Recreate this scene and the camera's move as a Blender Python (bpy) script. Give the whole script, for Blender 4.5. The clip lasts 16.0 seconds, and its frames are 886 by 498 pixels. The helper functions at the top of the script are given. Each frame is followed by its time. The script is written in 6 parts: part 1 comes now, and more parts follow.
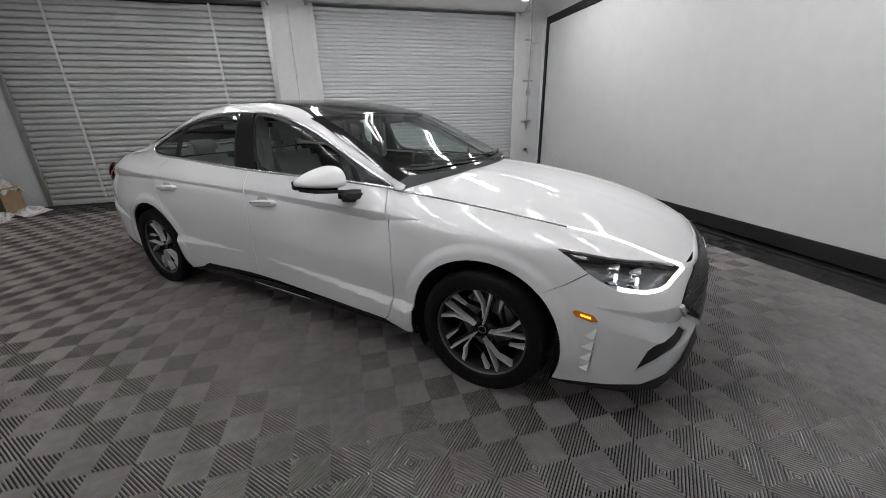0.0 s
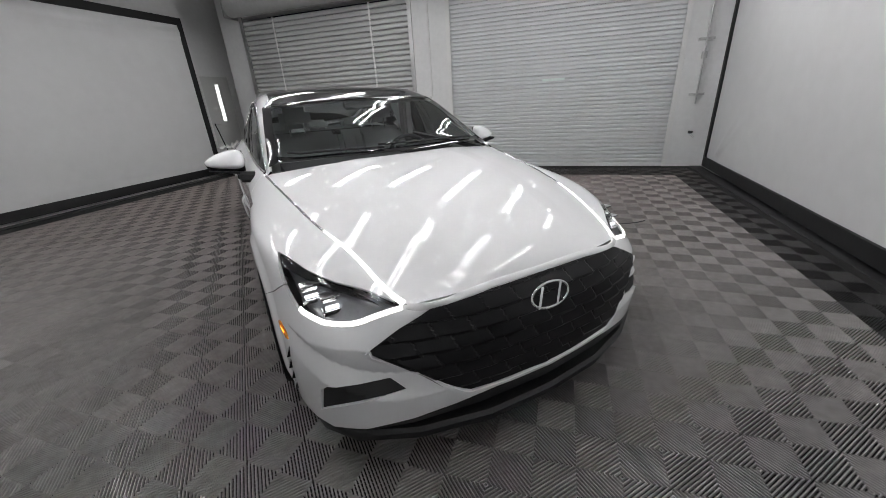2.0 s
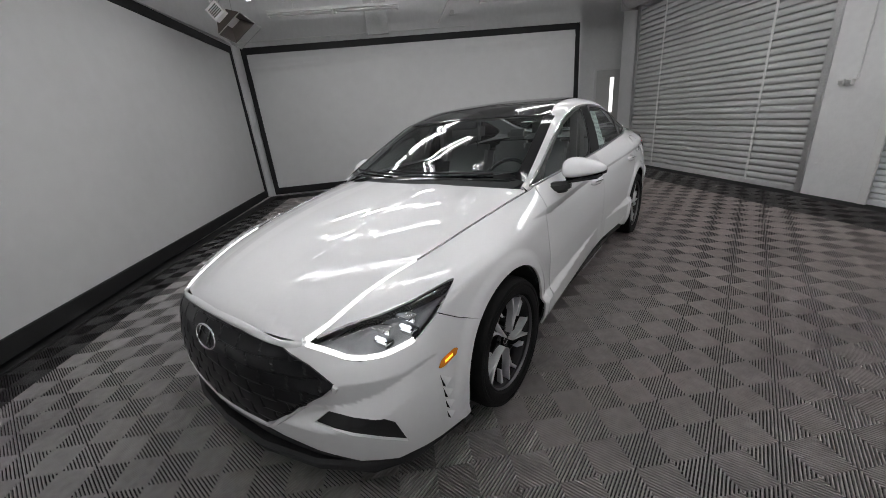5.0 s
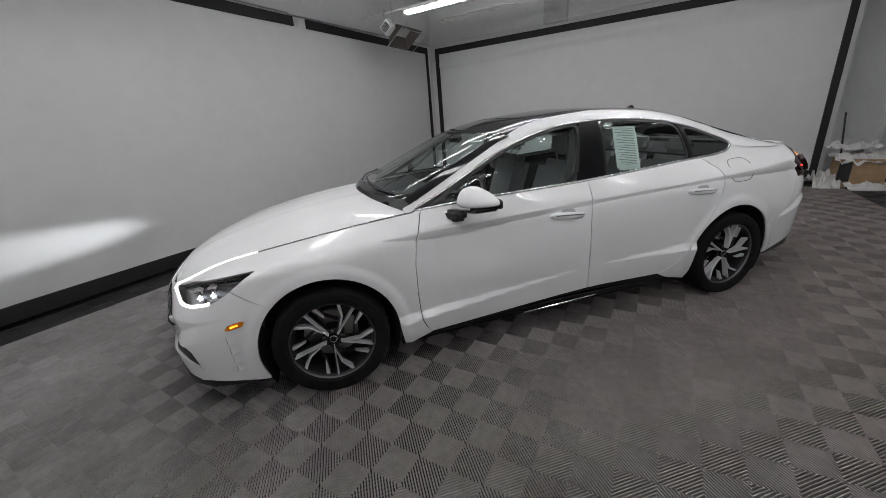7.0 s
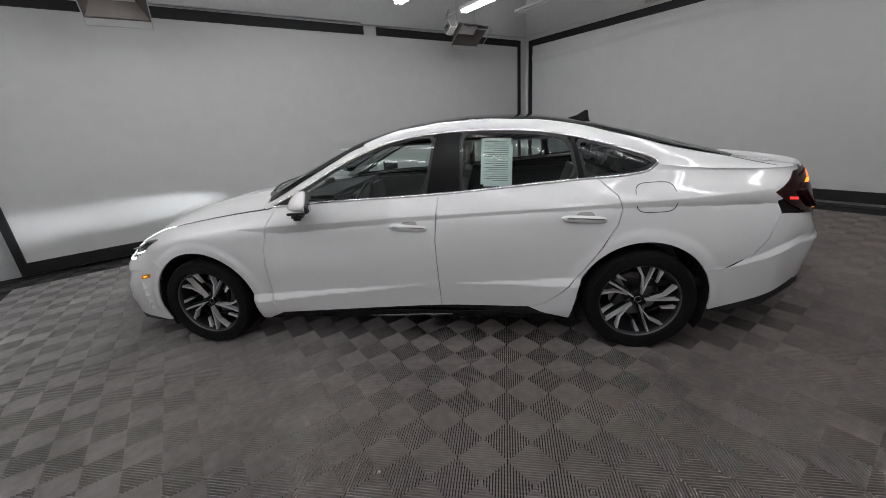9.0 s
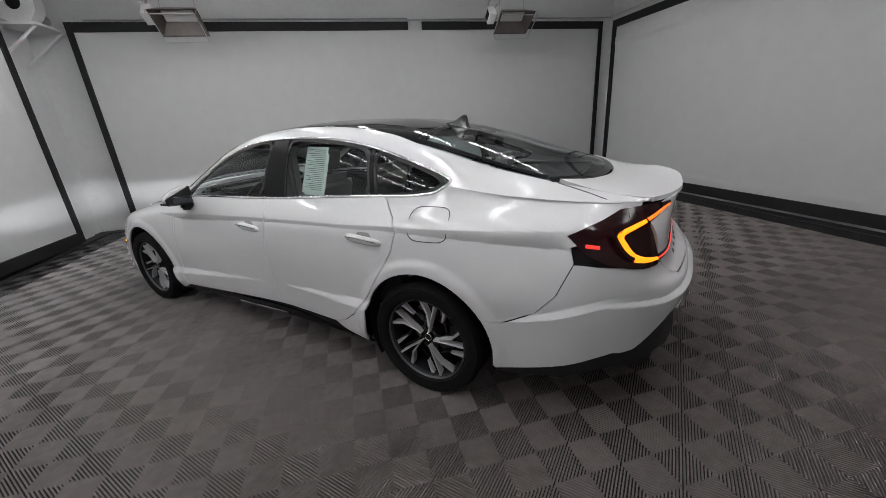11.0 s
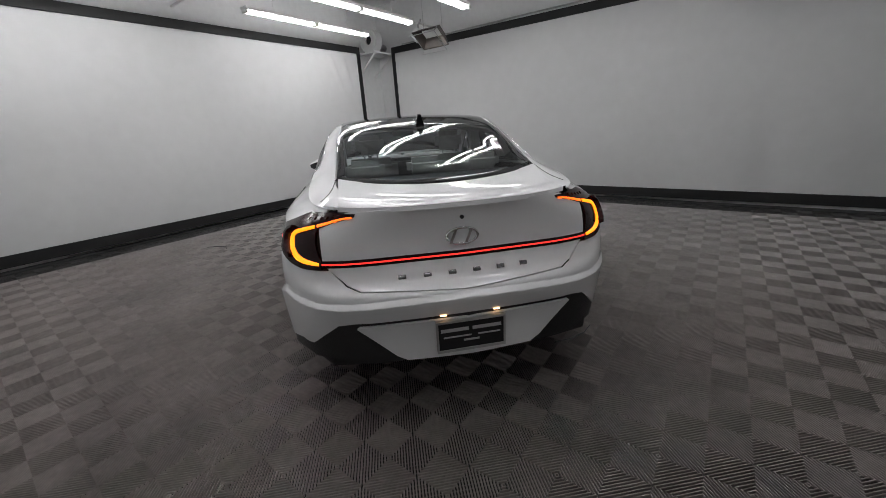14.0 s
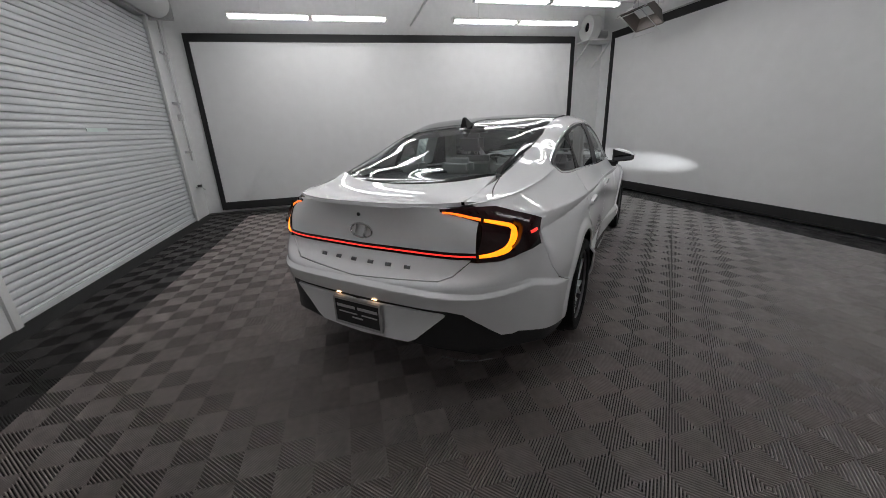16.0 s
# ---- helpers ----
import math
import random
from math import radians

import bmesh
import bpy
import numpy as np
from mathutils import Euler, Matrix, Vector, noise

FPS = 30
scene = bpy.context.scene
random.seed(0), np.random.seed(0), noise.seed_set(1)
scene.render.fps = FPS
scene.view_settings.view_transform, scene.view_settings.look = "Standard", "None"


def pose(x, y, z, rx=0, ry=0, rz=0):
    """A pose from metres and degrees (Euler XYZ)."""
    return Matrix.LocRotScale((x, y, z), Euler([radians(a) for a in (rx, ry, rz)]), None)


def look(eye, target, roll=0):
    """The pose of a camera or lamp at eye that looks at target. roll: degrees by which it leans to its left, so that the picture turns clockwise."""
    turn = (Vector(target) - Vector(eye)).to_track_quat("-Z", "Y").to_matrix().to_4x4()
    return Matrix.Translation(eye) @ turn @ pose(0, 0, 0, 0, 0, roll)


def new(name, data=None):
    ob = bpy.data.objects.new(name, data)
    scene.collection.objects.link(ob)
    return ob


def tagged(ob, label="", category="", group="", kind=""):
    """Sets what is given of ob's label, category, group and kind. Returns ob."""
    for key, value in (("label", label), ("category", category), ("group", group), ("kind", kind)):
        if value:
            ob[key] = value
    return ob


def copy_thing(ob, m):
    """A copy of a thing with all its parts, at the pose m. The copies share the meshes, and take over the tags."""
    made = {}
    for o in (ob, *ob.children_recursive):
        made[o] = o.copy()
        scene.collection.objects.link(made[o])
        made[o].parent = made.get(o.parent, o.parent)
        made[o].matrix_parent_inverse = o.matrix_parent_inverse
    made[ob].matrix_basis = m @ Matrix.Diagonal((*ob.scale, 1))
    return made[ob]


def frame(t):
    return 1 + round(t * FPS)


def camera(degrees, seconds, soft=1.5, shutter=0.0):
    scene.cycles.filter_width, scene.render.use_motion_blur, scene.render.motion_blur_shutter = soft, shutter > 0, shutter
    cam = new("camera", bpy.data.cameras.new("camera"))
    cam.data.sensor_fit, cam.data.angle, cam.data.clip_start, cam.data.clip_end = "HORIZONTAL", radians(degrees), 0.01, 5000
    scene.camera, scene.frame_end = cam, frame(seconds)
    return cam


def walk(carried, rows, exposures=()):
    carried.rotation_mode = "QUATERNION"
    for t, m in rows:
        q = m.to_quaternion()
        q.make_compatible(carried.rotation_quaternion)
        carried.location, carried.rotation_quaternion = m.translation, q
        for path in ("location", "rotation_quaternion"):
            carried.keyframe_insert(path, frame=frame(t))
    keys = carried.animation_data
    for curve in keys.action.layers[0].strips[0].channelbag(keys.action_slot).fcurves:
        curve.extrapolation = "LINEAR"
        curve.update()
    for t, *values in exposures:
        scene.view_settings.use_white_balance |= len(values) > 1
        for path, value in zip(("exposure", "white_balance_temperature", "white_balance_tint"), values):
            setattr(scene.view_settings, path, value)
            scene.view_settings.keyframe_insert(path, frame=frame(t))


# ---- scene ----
cam = camera(101.0, 16.0, soft=0.75)
# the room's walls and tiles follow the world axes; the car stands turned between them
CAR = pose(0, 0, 0, 0, 0, -43.4)
PATH = [
    (0, (1.992, -2.298, 1.293), (1.093, -0.652, 0.6), -1.2),
    (0.5, (2.362, -2.019, 1.288), (1.298, -0.494, 0.552), -1.5),
    (1, (2.702, -1.677, 1.304), (1.421, -0.357, 0.518), -2.1),
    (1.5, (2.991, -1.301, 1.281), (1.534, -0.164, 0.517), -2.9),
    (2, (3.194, -0.882, 1.272), (1.56, -0.015, 0.512), -3.4),
    (2.5, (3.337, -0.477, 1.284), (1.578, 0.111, 0.536), -3.9),
    (3, (3.443, -0.03, 1.3), (1.593, 0.166, 0.566), -4.4),
    (3.5, (3.39, 0.456, 1.312), (1.527, 0.369, 0.589), -4.6),
    (4, (3.289, 0.855, 1.339), (1.473, 0.427, 0.622), -4.9),
    (4.5, (3.049, 1.258, 1.354), (1.347, 0.48, 0.647), -4.8),
    (4.7, (2.946, 1.404, 1.344), (1.328, 0.455, 0.649), -5.1),
    (6.8, (1.423, 2.669, 1.41), (0.812, 0.888, 0.737), -4.9),
    (7, (1.267, 2.741, 1.405), (0.765, 0.923, 0.74), -4.6),
    (7.5, (0.784, 2.884, 1.414), (0.555, 1.005, 0.769), -4.6),
    (8, (0.33, 2.989, 1.399), (0.29, 1.096, 0.756), -4.5),
    (8.5, (-0.128, 2.979, 1.401), (-0.018, 1.091, 0.749), -4.4),
    (9, (-0.593, 2.962, 1.387), (-0.302, 1.094, 0.734), -4.3),
    (9.5, (-1.049, 2.847, 1.383), (-0.578, 1.019, 0.722), -4.1),
    (10, (-1.568, 2.696, 1.383), (-0.959, 0.909, 0.722), -4.2),
    (10.2, (-1.732, 2.63, 1.382), (-1.058, 0.867, 0.721), -4.1),
    (12.3, (-3.243, 1.525, 1.347), (-1.775, 0.336, 0.69), -3.8),
    (12.5, (-3.355, 1.429, 1.33), (-1.808, 0.342, 0.677), -3.8),
    (13, (-3.643, 1.084, 1.333), (-1.934, 0.266, 0.691), -3.8),
    (13.5, (-3.85, 0.735, 1.322), (-2.044, 0.165, 0.678), -3.7),
    (14, (-3.934, 0.324, 1.317), (-2.063, 0.021, 0.678), -3.6),
    (14.5, (-4.002, -0.055, 1.317), (-2.104, -0.032, 0.684), -3.3),
    (15, (-3.989, -0.443, 1.33), (-2.119, -0.122, 0.697), -2.7),
    (15.5, (-3.961, -0.836, 1.322), (-2.18, -0.175, 0.696), -2.6),
    (16, (-3.804, -1.235, 1.339), (-2.159, -0.288, 0.708), -2.5),
]
walk(cam, [(t, CAR @ look(eye, target, roll)) for t, eye, target, roll in PATH],
     exposures=[(0, .14), (1.5, .17), (2.0, .17), (2.6, .05), (3.5, -.02), (8, -.06), (12, -.04), (16, -.04)])

# ---------------------------------------------------------------- light
# an indoor bay with no daylight: only the tube lamps under the ceiling, set further down, give light
world = bpy.data.worlds.new("world")
scene.world = world
world.use_nodes = True
world.node_tree.nodes["Background"].inputs["Color"].default_value = (0.02, 0.02, 0.022, 1)
world.node_tree.nodes["Background"].inputs["Strength"].default_value = 0.3
TUBE_POWER = 31.0
BEAM_WATT = 110.0


# ---------------------------------------------------------------- materials
def mat(name, color, rough=0.5, metal=0.0, noise_scale=0, spread=0.12, bump=0.0, bump_scale=0, coat=0.0, rough_spread=0.0, in_place=False):
    """A procedural material: colour broken up by two scales of noise, with fine relief."""
    m = bpy.data.materials.new(name)
    m.use_nodes = True
    nt = m.node_tree
    b = nt.nodes["Principled BSDF"]
    b.inputs["Base Color"].default_value = (*color, 1)
    b.inputs["Roughness"].default_value = rough
    b.inputs["Metallic"].default_value = metal
    b.inputs["Coat Weight"].default_value = coat
    b.inputs["Coat Roughness"].default_value = 0.02
    if noise_scale:
        co = nt.nodes.new("ShaderNodeNewGeometry" if in_place else "ShaderNodeTexCoord")
        where = co.outputs["Position" if in_place else "Object"]
        big = nt.nodes.new("ShaderNodeTexNoise")
        big.inputs["Scale"].default_value = noise_scale
        big.inputs["Detail"].default_value = 6
        fine = nt.nodes.new("ShaderNodeTexNoise")
        fine.inputs["Scale"].default_value = noise_scale * 14
        fine.inputs["Detail"].default_value = 3
        add = nt.nodes.new("ShaderNodeMath")
        add.operation = "MULTIPLY_ADD"
        add.inputs[1].default_value = 0.4
        half = nt.nodes.new("ShaderNodeMath")
        half.operation = "MULTIPLY_ADD"
        half.inputs[1].default_value = 0.6
        half.inputs[2].default_value = 0.0
        ramp = nt.nodes.new("ShaderNodeMapRange")
        ramp.inputs["From Min"].default_value = 0.3
        ramp.inputs["From Max"].default_value = 0.7
        ramp.inputs["To Min"].default_value = 1 - spread
        ramp.inputs["To Max"].default_value = 1 + spread
        mul = nt.nodes.new("ShaderNodeVectorMath")
        mul.operation = "SCALE"
        mul.inputs[0].default_value = color
        nt.links.new(where, big.inputs["Vector"])
        nt.links.new(where, fine.inputs["Vector"])
        nt.links.new(big.outputs["Fac"], half.inputs[0])
        nt.links.new(fine.outputs["Fac"], add.inputs[0])
        nt.links.new(half.outputs[0], add.inputs[2])
        nt.links.new(add.outputs[0], ramp.inputs["Value"])
        nt.links.new(ramp.outputs["Result"], mul.inputs["Scale"])
        nt.links.new(mul.outputs["Vector"], b.inputs["Base Color"])
        if rough_spread:
            rr = nt.nodes.new("ShaderNodeMapRange")
            rr.inputs["From Min"].default_value = 0.3
            rr.inputs["From Max"].default_value = 0.7
            rr.inputs["To Min"].default_value = rough - rough_spread
            rr.inputs["To Max"].default_value = rough + rough_spread
            nt.links.new(big.outputs["Fac"], rr.inputs["Value"])
            nt.links.new(rr.outputs["Result"], b.inputs["Roughness"])
        if bump:
            bn = nt.nodes.new("ShaderNodeTexNoise")
            bn.inputs["Scale"].default_value = bump_scale or noise_scale * 10
            bn.inputs["Detail"].default_value = 4
            bp = nt.nodes.new("ShaderNodeBump")
            bp.inputs["Strength"].default_value = bump
            bp.inputs["Distance"].default_value = 0.01
            nt.links.new(where, bn.inputs["Vector"])
            nt.links.new(bn.outputs["Fac"], bp.inputs["Height"])
            nt.links.new(bp.outputs["Normal"], b.inputs["Normal"])
    return m


def glow(name, color, strength, base=(0.8, 0.8, 0.8)):
    m = mat(name, base, 0.3)
    b = m.node_tree.nodes["Principled BSDF"]
    b.inputs["Emission Color"].default_value = (*color, 1)
    b.inputs["Emission Strength"].default_value = strength
    return m


def pane(name, tint, rough=0.0, ior=1.5):
    """Thin sheet glass: tinted see-through with mirror gloss by Fresnel."""
    m = bpy.data.materials.new(name)
    m.use_nodes = True
    nt = m.node_tree
    nt.nodes.remove(nt.nodes["Principled BSDF"])
    clear = nt.nodes.new("ShaderNodeBsdfTransparent")
    clear.inputs["Color"].default_value = (*tint, 1)
    shine = nt.nodes.new("ShaderNodeBsdfGlossy")
    shine.inputs["Roughness"].default_value = rough
    fres = nt.nodes.new("ShaderNodeFresnel")
    fres.inputs["IOR"].default_value = ior
    mix = nt.nodes.new("ShaderNodeMixShader")
    nt.links.new(fres.outputs["Fac"], mix.inputs["Fac"])
    nt.links.new(clear.outputs["BSDF"], mix.inputs[1])
    nt.links.new(shine.outputs["BSDF"], mix.inputs[2])
    nt.links.new(mix.outputs["Shader"], nt.nodes["Material Output"].inputs["Surface"])
    return m


WALL = mat("painted_masonry", (0.68, 0.68, 0.68), 0.75, 0, 0.9, 0.07, 0.25, 26)
CEIL = mat("ceiling_paint", (0.78, 0.78, 0.78), 0.85, 0, 0.7, 0.07, 0.1, 20)
SCREEN = mat("screen_cloth", (0.56, 0.56, 0.56), 0.85, 0, 0.45, 0.05, 0.05, 5)
TAPE = mat("black_vinyl_border", (0.006, 0.006, 0.0065), 0.7, 0, 3, 0.3, 0.1, 30)
TILE = mat("grey_plastic_tile", (0.288, 0.274, 0.271), 0.45, 0, 1.6, 0.28, 0.05, 400, in_place=True)
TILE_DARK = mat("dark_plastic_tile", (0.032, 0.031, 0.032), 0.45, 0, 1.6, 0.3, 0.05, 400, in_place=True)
def browned(m, tint):
    """Browner and darker towards the shutters, in broad uneven patches."""
    nt = m.node_tree
    b = nt.nodes["Principled BSDF"]
    was = b.inputs["Base Color"].links[0].from_socket
    where = nt.nodes.new("ShaderNodeNewGeometry")
    cloud = nt.nodes.new("ShaderNodeTexNoise")
    cloud.inputs["Scale"].default_value, cloud.inputs["Detail"].default_value = .8, 5
    way = nt.nodes.new("ShaderNodeVectorMath")
    way.operation, way.inputs[1].default_value = "DOT_PRODUCT", (-.4, 1.0, 0)
    drift = nt.nodes.new("ShaderNodeMath")
    drift.operation, drift.inputs[1].default_value = "MULTIPLY_ADD", 2.6
    amount = nt.nodes.new("ShaderNodeMapRange")
    for key, value in zip(("From Min", "From Max", "To Min", "To Max"), (-1.6, 3.6, 0, 1)):
        amount.inputs[key].default_value = value
    mix = nt.nodes.new("ShaderNodeMix")
    mix.data_type, mix.blend_type = "RGBA", "MULTIPLY"
    mix.inputs[7].default_value = (*tint, 1)
    nt.links.new(where.outputs["Position"], cloud.inputs["Vector"])
    nt.links.new(where.outputs["Position"], way.inputs[0])
    nt.links.new(cloud.outputs["Fac"], drift.inputs[0])
    nt.links.new(way.outputs["Value"], drift.inputs[2])
    nt.links.new(drift.outputs[0], amount.inputs["Value"])
    nt.links.new(amount.outputs["Result"], mix.inputs[0])
    nt.links.new(was, mix.inputs[6])
    nt.links.new(mix.outputs[2], b.inputs["Base Color"])


browned(TILE, (.72, .655, .63))
browned(TILE_DARK, (.8, .74, .7))
for tile_look in (TILE, TILE_DARK):
    tile_look.node_tree.nodes["Principled BSDF"].inputs["Specular IOR Level"].default_value = 0.3
GAP = mat("dark_under_tiles", (0.006, 0.006, 0.006), 0.9, 0, 4, 0.3)
SUBFLOOR = mat("dark_rubber_edge", (0.022, 0.022, 0.023), 0.7, 0, 3, 0.25, 0.2, 60)
SLAT_WHITE = mat("white_shutter_paint", (0.63, 0.64, 0.65), 0.38, 0, 1.2, 0.06, 0.05, 40)
SLAT_GREY = mat("grey_shutter_paint", (0.50, 0.505, 0.50), 0.42, 0, 1.2, 0.09, 0.05, 40)
STEEL = mat("galvanised_steel", (0.5, 0.5, 0.5), 0.4, 0.8, 4, 0.2)
WHITE_METAL = mat("white_enamel", (0.68, 0.68, 0.67), 0.45, 0, 3, 0.05)
TAN = mat("heater_steel", (0.10, 0.086, 0.078), 0.45, 0.5, 5, 0.2)
TUBE = glow("lit_tube", (0.985, 0.985, 1.0), TUBE_POWER)
PAINT = mat("pearl_white_car_paint", (0.77, 0.77, 0.778), 0.5, 0, 60, 0.015, coat=1.0)
PAINT.node_tree.nodes["Principled BSDF"].inputs["Specular IOR Level"].default_value = 0.0
GLOSS = mat("gloss_black_trim", (0.005, 0.005, 0.006), 0.07, 0, 8, 0.2)
# mirror metal darkened: a dim reflection is put into its colour
DIM_MIRROR = mat("darkened_mirror", (0.07, 0.072, 0.08), 0.03, 1.0, 8, 0.03)
PLASTIC = mat("matt_black_plastic", (0.014, 0.014, 0.015), 0.55, 0, 30, 0.2, 0.15, 300)
BOWL = mat("headlight_bowl_satin", (0.36, 0.37, 0.385), 0.3, 0.7, 20, 0.2)
GRILLE = mat("dark_grille_plastic", (0.007, 0.007, 0.008), 0.30, 0, 20, 0.25)
GRILLE.node_tree.nodes["Principled BSDF"].inputs["Specular IOR Level"].default_value = 0.25
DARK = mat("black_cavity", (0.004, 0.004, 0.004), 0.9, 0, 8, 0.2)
CHROME = mat("chrome", (0.72, 0.72, 0.73), 0.08, 1.0, 6, 0.04)
SATIN = mat("satin_dark_chrome", (0.25, 0.25, 0.26), 0.2, 1.0, 6, 0.06)
RUBBER = mat("tyre_rubber", (0.009, 0.009, 0.009), 0.75, 0, 12, 0.25, 0.2, 120)
ALLOY = mat("machined_alloy", (0.80, 0.80, 0.81), 0.34, 0.4, 9, 0.1)
RIM = mat("rim_flange_alloy", (0.13, 0.13, 0.135), 0.38, 0.7, 9, 0.12)
# alloy darkened to carry the shade deep inside the rim
ALLOY_SHADED = mat("shaded_grey_alloy", (0.035, 0.035, 0.037), 0.4, 0.6, 9, 0.15)
PILLAR = mat("black_pillar_trim", (0.005, 0.005, 0.006), 0.35, 0, 8, 0.2)
PILLAR.node_tree.nodes["Principled BSDF"].inputs["Specular IOR Level"].default_value = 0.15
# body white greyed down to paint the shade of the handle cups
CUP_SHADE = mat("cup_shade_paint", (0.36, 0.36, 0.365), 0.5, 0, 60, 0.02)
ALLOY_DARK = mat("dark_grey_alloy", (0.012, 0.012, 0.013), 0.35, 0.4, 9, 0.12)
DISC = mat("brake_disc_steel", (0.3, 0.29, 0.28), 0.4, 0.9, 30, 0.15)
GLASS = pane("clear_window_glass", (0.78, 0.86, 0.84))
PRIVACY = pane("tinted_window_glass", (0.66, 0.74, 0.73))
DEEP_TINT = pane("deep_tinted_glass", (0.34, 0.38, 0.38))
RUBBER.node_tree.nodes["Principled BSDF"].inputs["Specular IOR Level"].default_value = 0.15
LENS = pane("headlight_lens", (0.92, 0.92, 0.92))
DRL = glow("daytime_light", (1.0, 0.99, 0.97), 1.7)
BEAM = glow("low_beam_light", (0.9, 0.95, 1.0), 1.7)
AMBER = glow("amber_light", (1.0, 0.36, 0.02), 3.2, (0.5, 0.2, 0.02))
TAIL_AMBER = glow("lit_amber_tail_strip", (1.0, 0.24, 0.006), 2.2, (0.5, 0.15, 0.02))
TAIL_ORANGE = glow("lit_orange_tail_strip", (1.0, 0.14, 0.008), 1.9, (0.5, 0.1, 0.02))
TAIL_RED = glow("lit_red_tail_strip", (1.0, 0.04, 0.028), 1.15, (0.4, 0.02, 0.02))
TAIL_DARK = mat("dark_red_tail_lens", (0.016, 0.0022, 0.003), 0.14, 0, 8, 0.15)
TAIL_DARK.node_tree.nodes["Principled BSDF"].inputs["Specular IOR Level"].default_value = 0.3
ORANGE = mat("amber_reflector", (0.7, 0.25, 0.02), 0.15, 0, 20, 0.1, coat=0.5)
WARM = glow("number_plate_lamp", (1.0, 0.55, 0.26), 4.0)
SEAT = mat("light_grey_seat_leather", (0.34, 0.345, 0.34), 0.5, 0, 14, 0.08, 0.1, 200)
CABIN = mat("dark_cabin_plastic", (0.03, 0.031, 0.033), 0.6, 0, 12, 0.2, 0.1, 200)
CABIN_LIGHT = mat("light_cabin_lining", (0.33, 0.33, 0.32), 0.8, 0, 12, 0.08)
PAPER = mat("printed_paper_sheet", (0.72, 0.80, 0.77), 0.7, 0, 10, 0.05)
INK = mat("print_ink", (0.18, 0.21, 0.2), 0.8, 0, 20, 0.1)
PLATE = mat("black_plate", (0.012, 0.012, 0.013), 0.3, 0, 20, 0.1)
PLATE_TEXT = mat("plate_silver_print", (0.55, 0.55, 0.56), 0.4, 0.3, 20, 0.1)
CARDBOARD = mat("cardboard", (0.34, 0.23, 0.13), 0.85, 0, 9, 0.2, 0.15, 60)
SCRAP = mat("crumpled_white_sheet", (0.6, 0.59, 0.58), 0.7, 0, 12, 0.1, 0.2, 40)
DOORPAINT = mat("door_paint", (0.55, 0.55, 0.54), 0.55, 0, 2, 0.06)
SLITGLASS = glow("lit_door_glazing", (1.0, 0.99, 0.97), 1.6)


# ---------------------------------------------------------------- tools
def box(bm, lo, hi, bevel=0.0):
    m = Matrix.Translation([(a + b) / 2 for a, b in zip(lo, hi)]) @ Matrix.Diagonal([b - a for a, b in zip(lo, hi)] + [1])
    vs = bmesh.ops.create_cube(bm, size=1, matrix=m)["verts"]
    if bevel:
        es = list({e for v in vs for e in v.link_edges})
        bmesh.ops.bevel(bm, geom=es, offset=bevel, segments=2, affect="EDGES", profile=0.6)
    return vs


def rod(bm, a, b, r, seg=10, r2=None, caps=True):
    a, b = Vector(a), Vector(b)
    d = b - a
    m = Matrix.Translation((a + b) / 2) @ d.to_track_quat("Z", "Y").to_matrix().to_4x4()
    return bmesh.ops.create_cone(bm, cap_ends=caps, segments=seg, radius1=r, radius2=r if r2 is None else r2, depth=d.length, matrix=m)["verts"]


def pipe(bm, pts, r, seg=8):
    for a, b in zip(pts, pts[1:]):
        rod(bm, a, b, r, seg)
    for p in pts[1:-1]:
        bmesh.ops.create_uvsphere(bm, u_segments=seg, v_segments=6, radius=r * 1.01, matrix=Matrix.Translation(p))


def sweep(bm, pts, r, seg=8):
    """One unbroken tube along a line of points."""
    pts = [Vector(p) for p in pts]
    rings = []
    for i, p in enumerate(pts):
        d = (pts[min(i + 1, len(pts) - 1)] - pts[max(i - 1, 0)]).to_track_quat("Z", "Y").to_matrix()
        rings.append([bm.verts.new(p + d @ Vector((r * math.cos(a), r * math.sin(a), 0))) for a in np.linspace(0, 2 * math.pi, seg, endpoint=False)])
    for a, b in zip(rings, rings[1:]):
        for i in range(seg):
            bm.faces.new((a[i], a[(i + 1) % seg], b[(i + 1) % seg], b[i]))
    bm.faces.new(rings[0][::-1])
    bm.faces.new(rings[-1])


def smooth(ob, angle=0.6):
    me = ob.data
    me.polygons.foreach_set("use_smooth", [True] * len(me.polygons))
    me.set_sharp_from_angle(angle=angle)
    return ob


def part(name, bm, material, parent=None, label="", soft=None):
    me = bpy.data.meshes.new(name)
    bm.to_mesh(me)
    bm.free()
    me.materials.append(material)
    ob = new(name, me)
    if parent:
        ob.parent = parent
    if label:
        ob["label"] = label
    if soft:
        smooth(ob, soft)
    return ob


def boxes(name, spans, material, parent=None, label="", bevel=0.0):
    bm = bmesh.new()
    for lo, hi in spans:
        box(bm, lo, hi, bevel)
    return part(name, bm, material, parent, label)



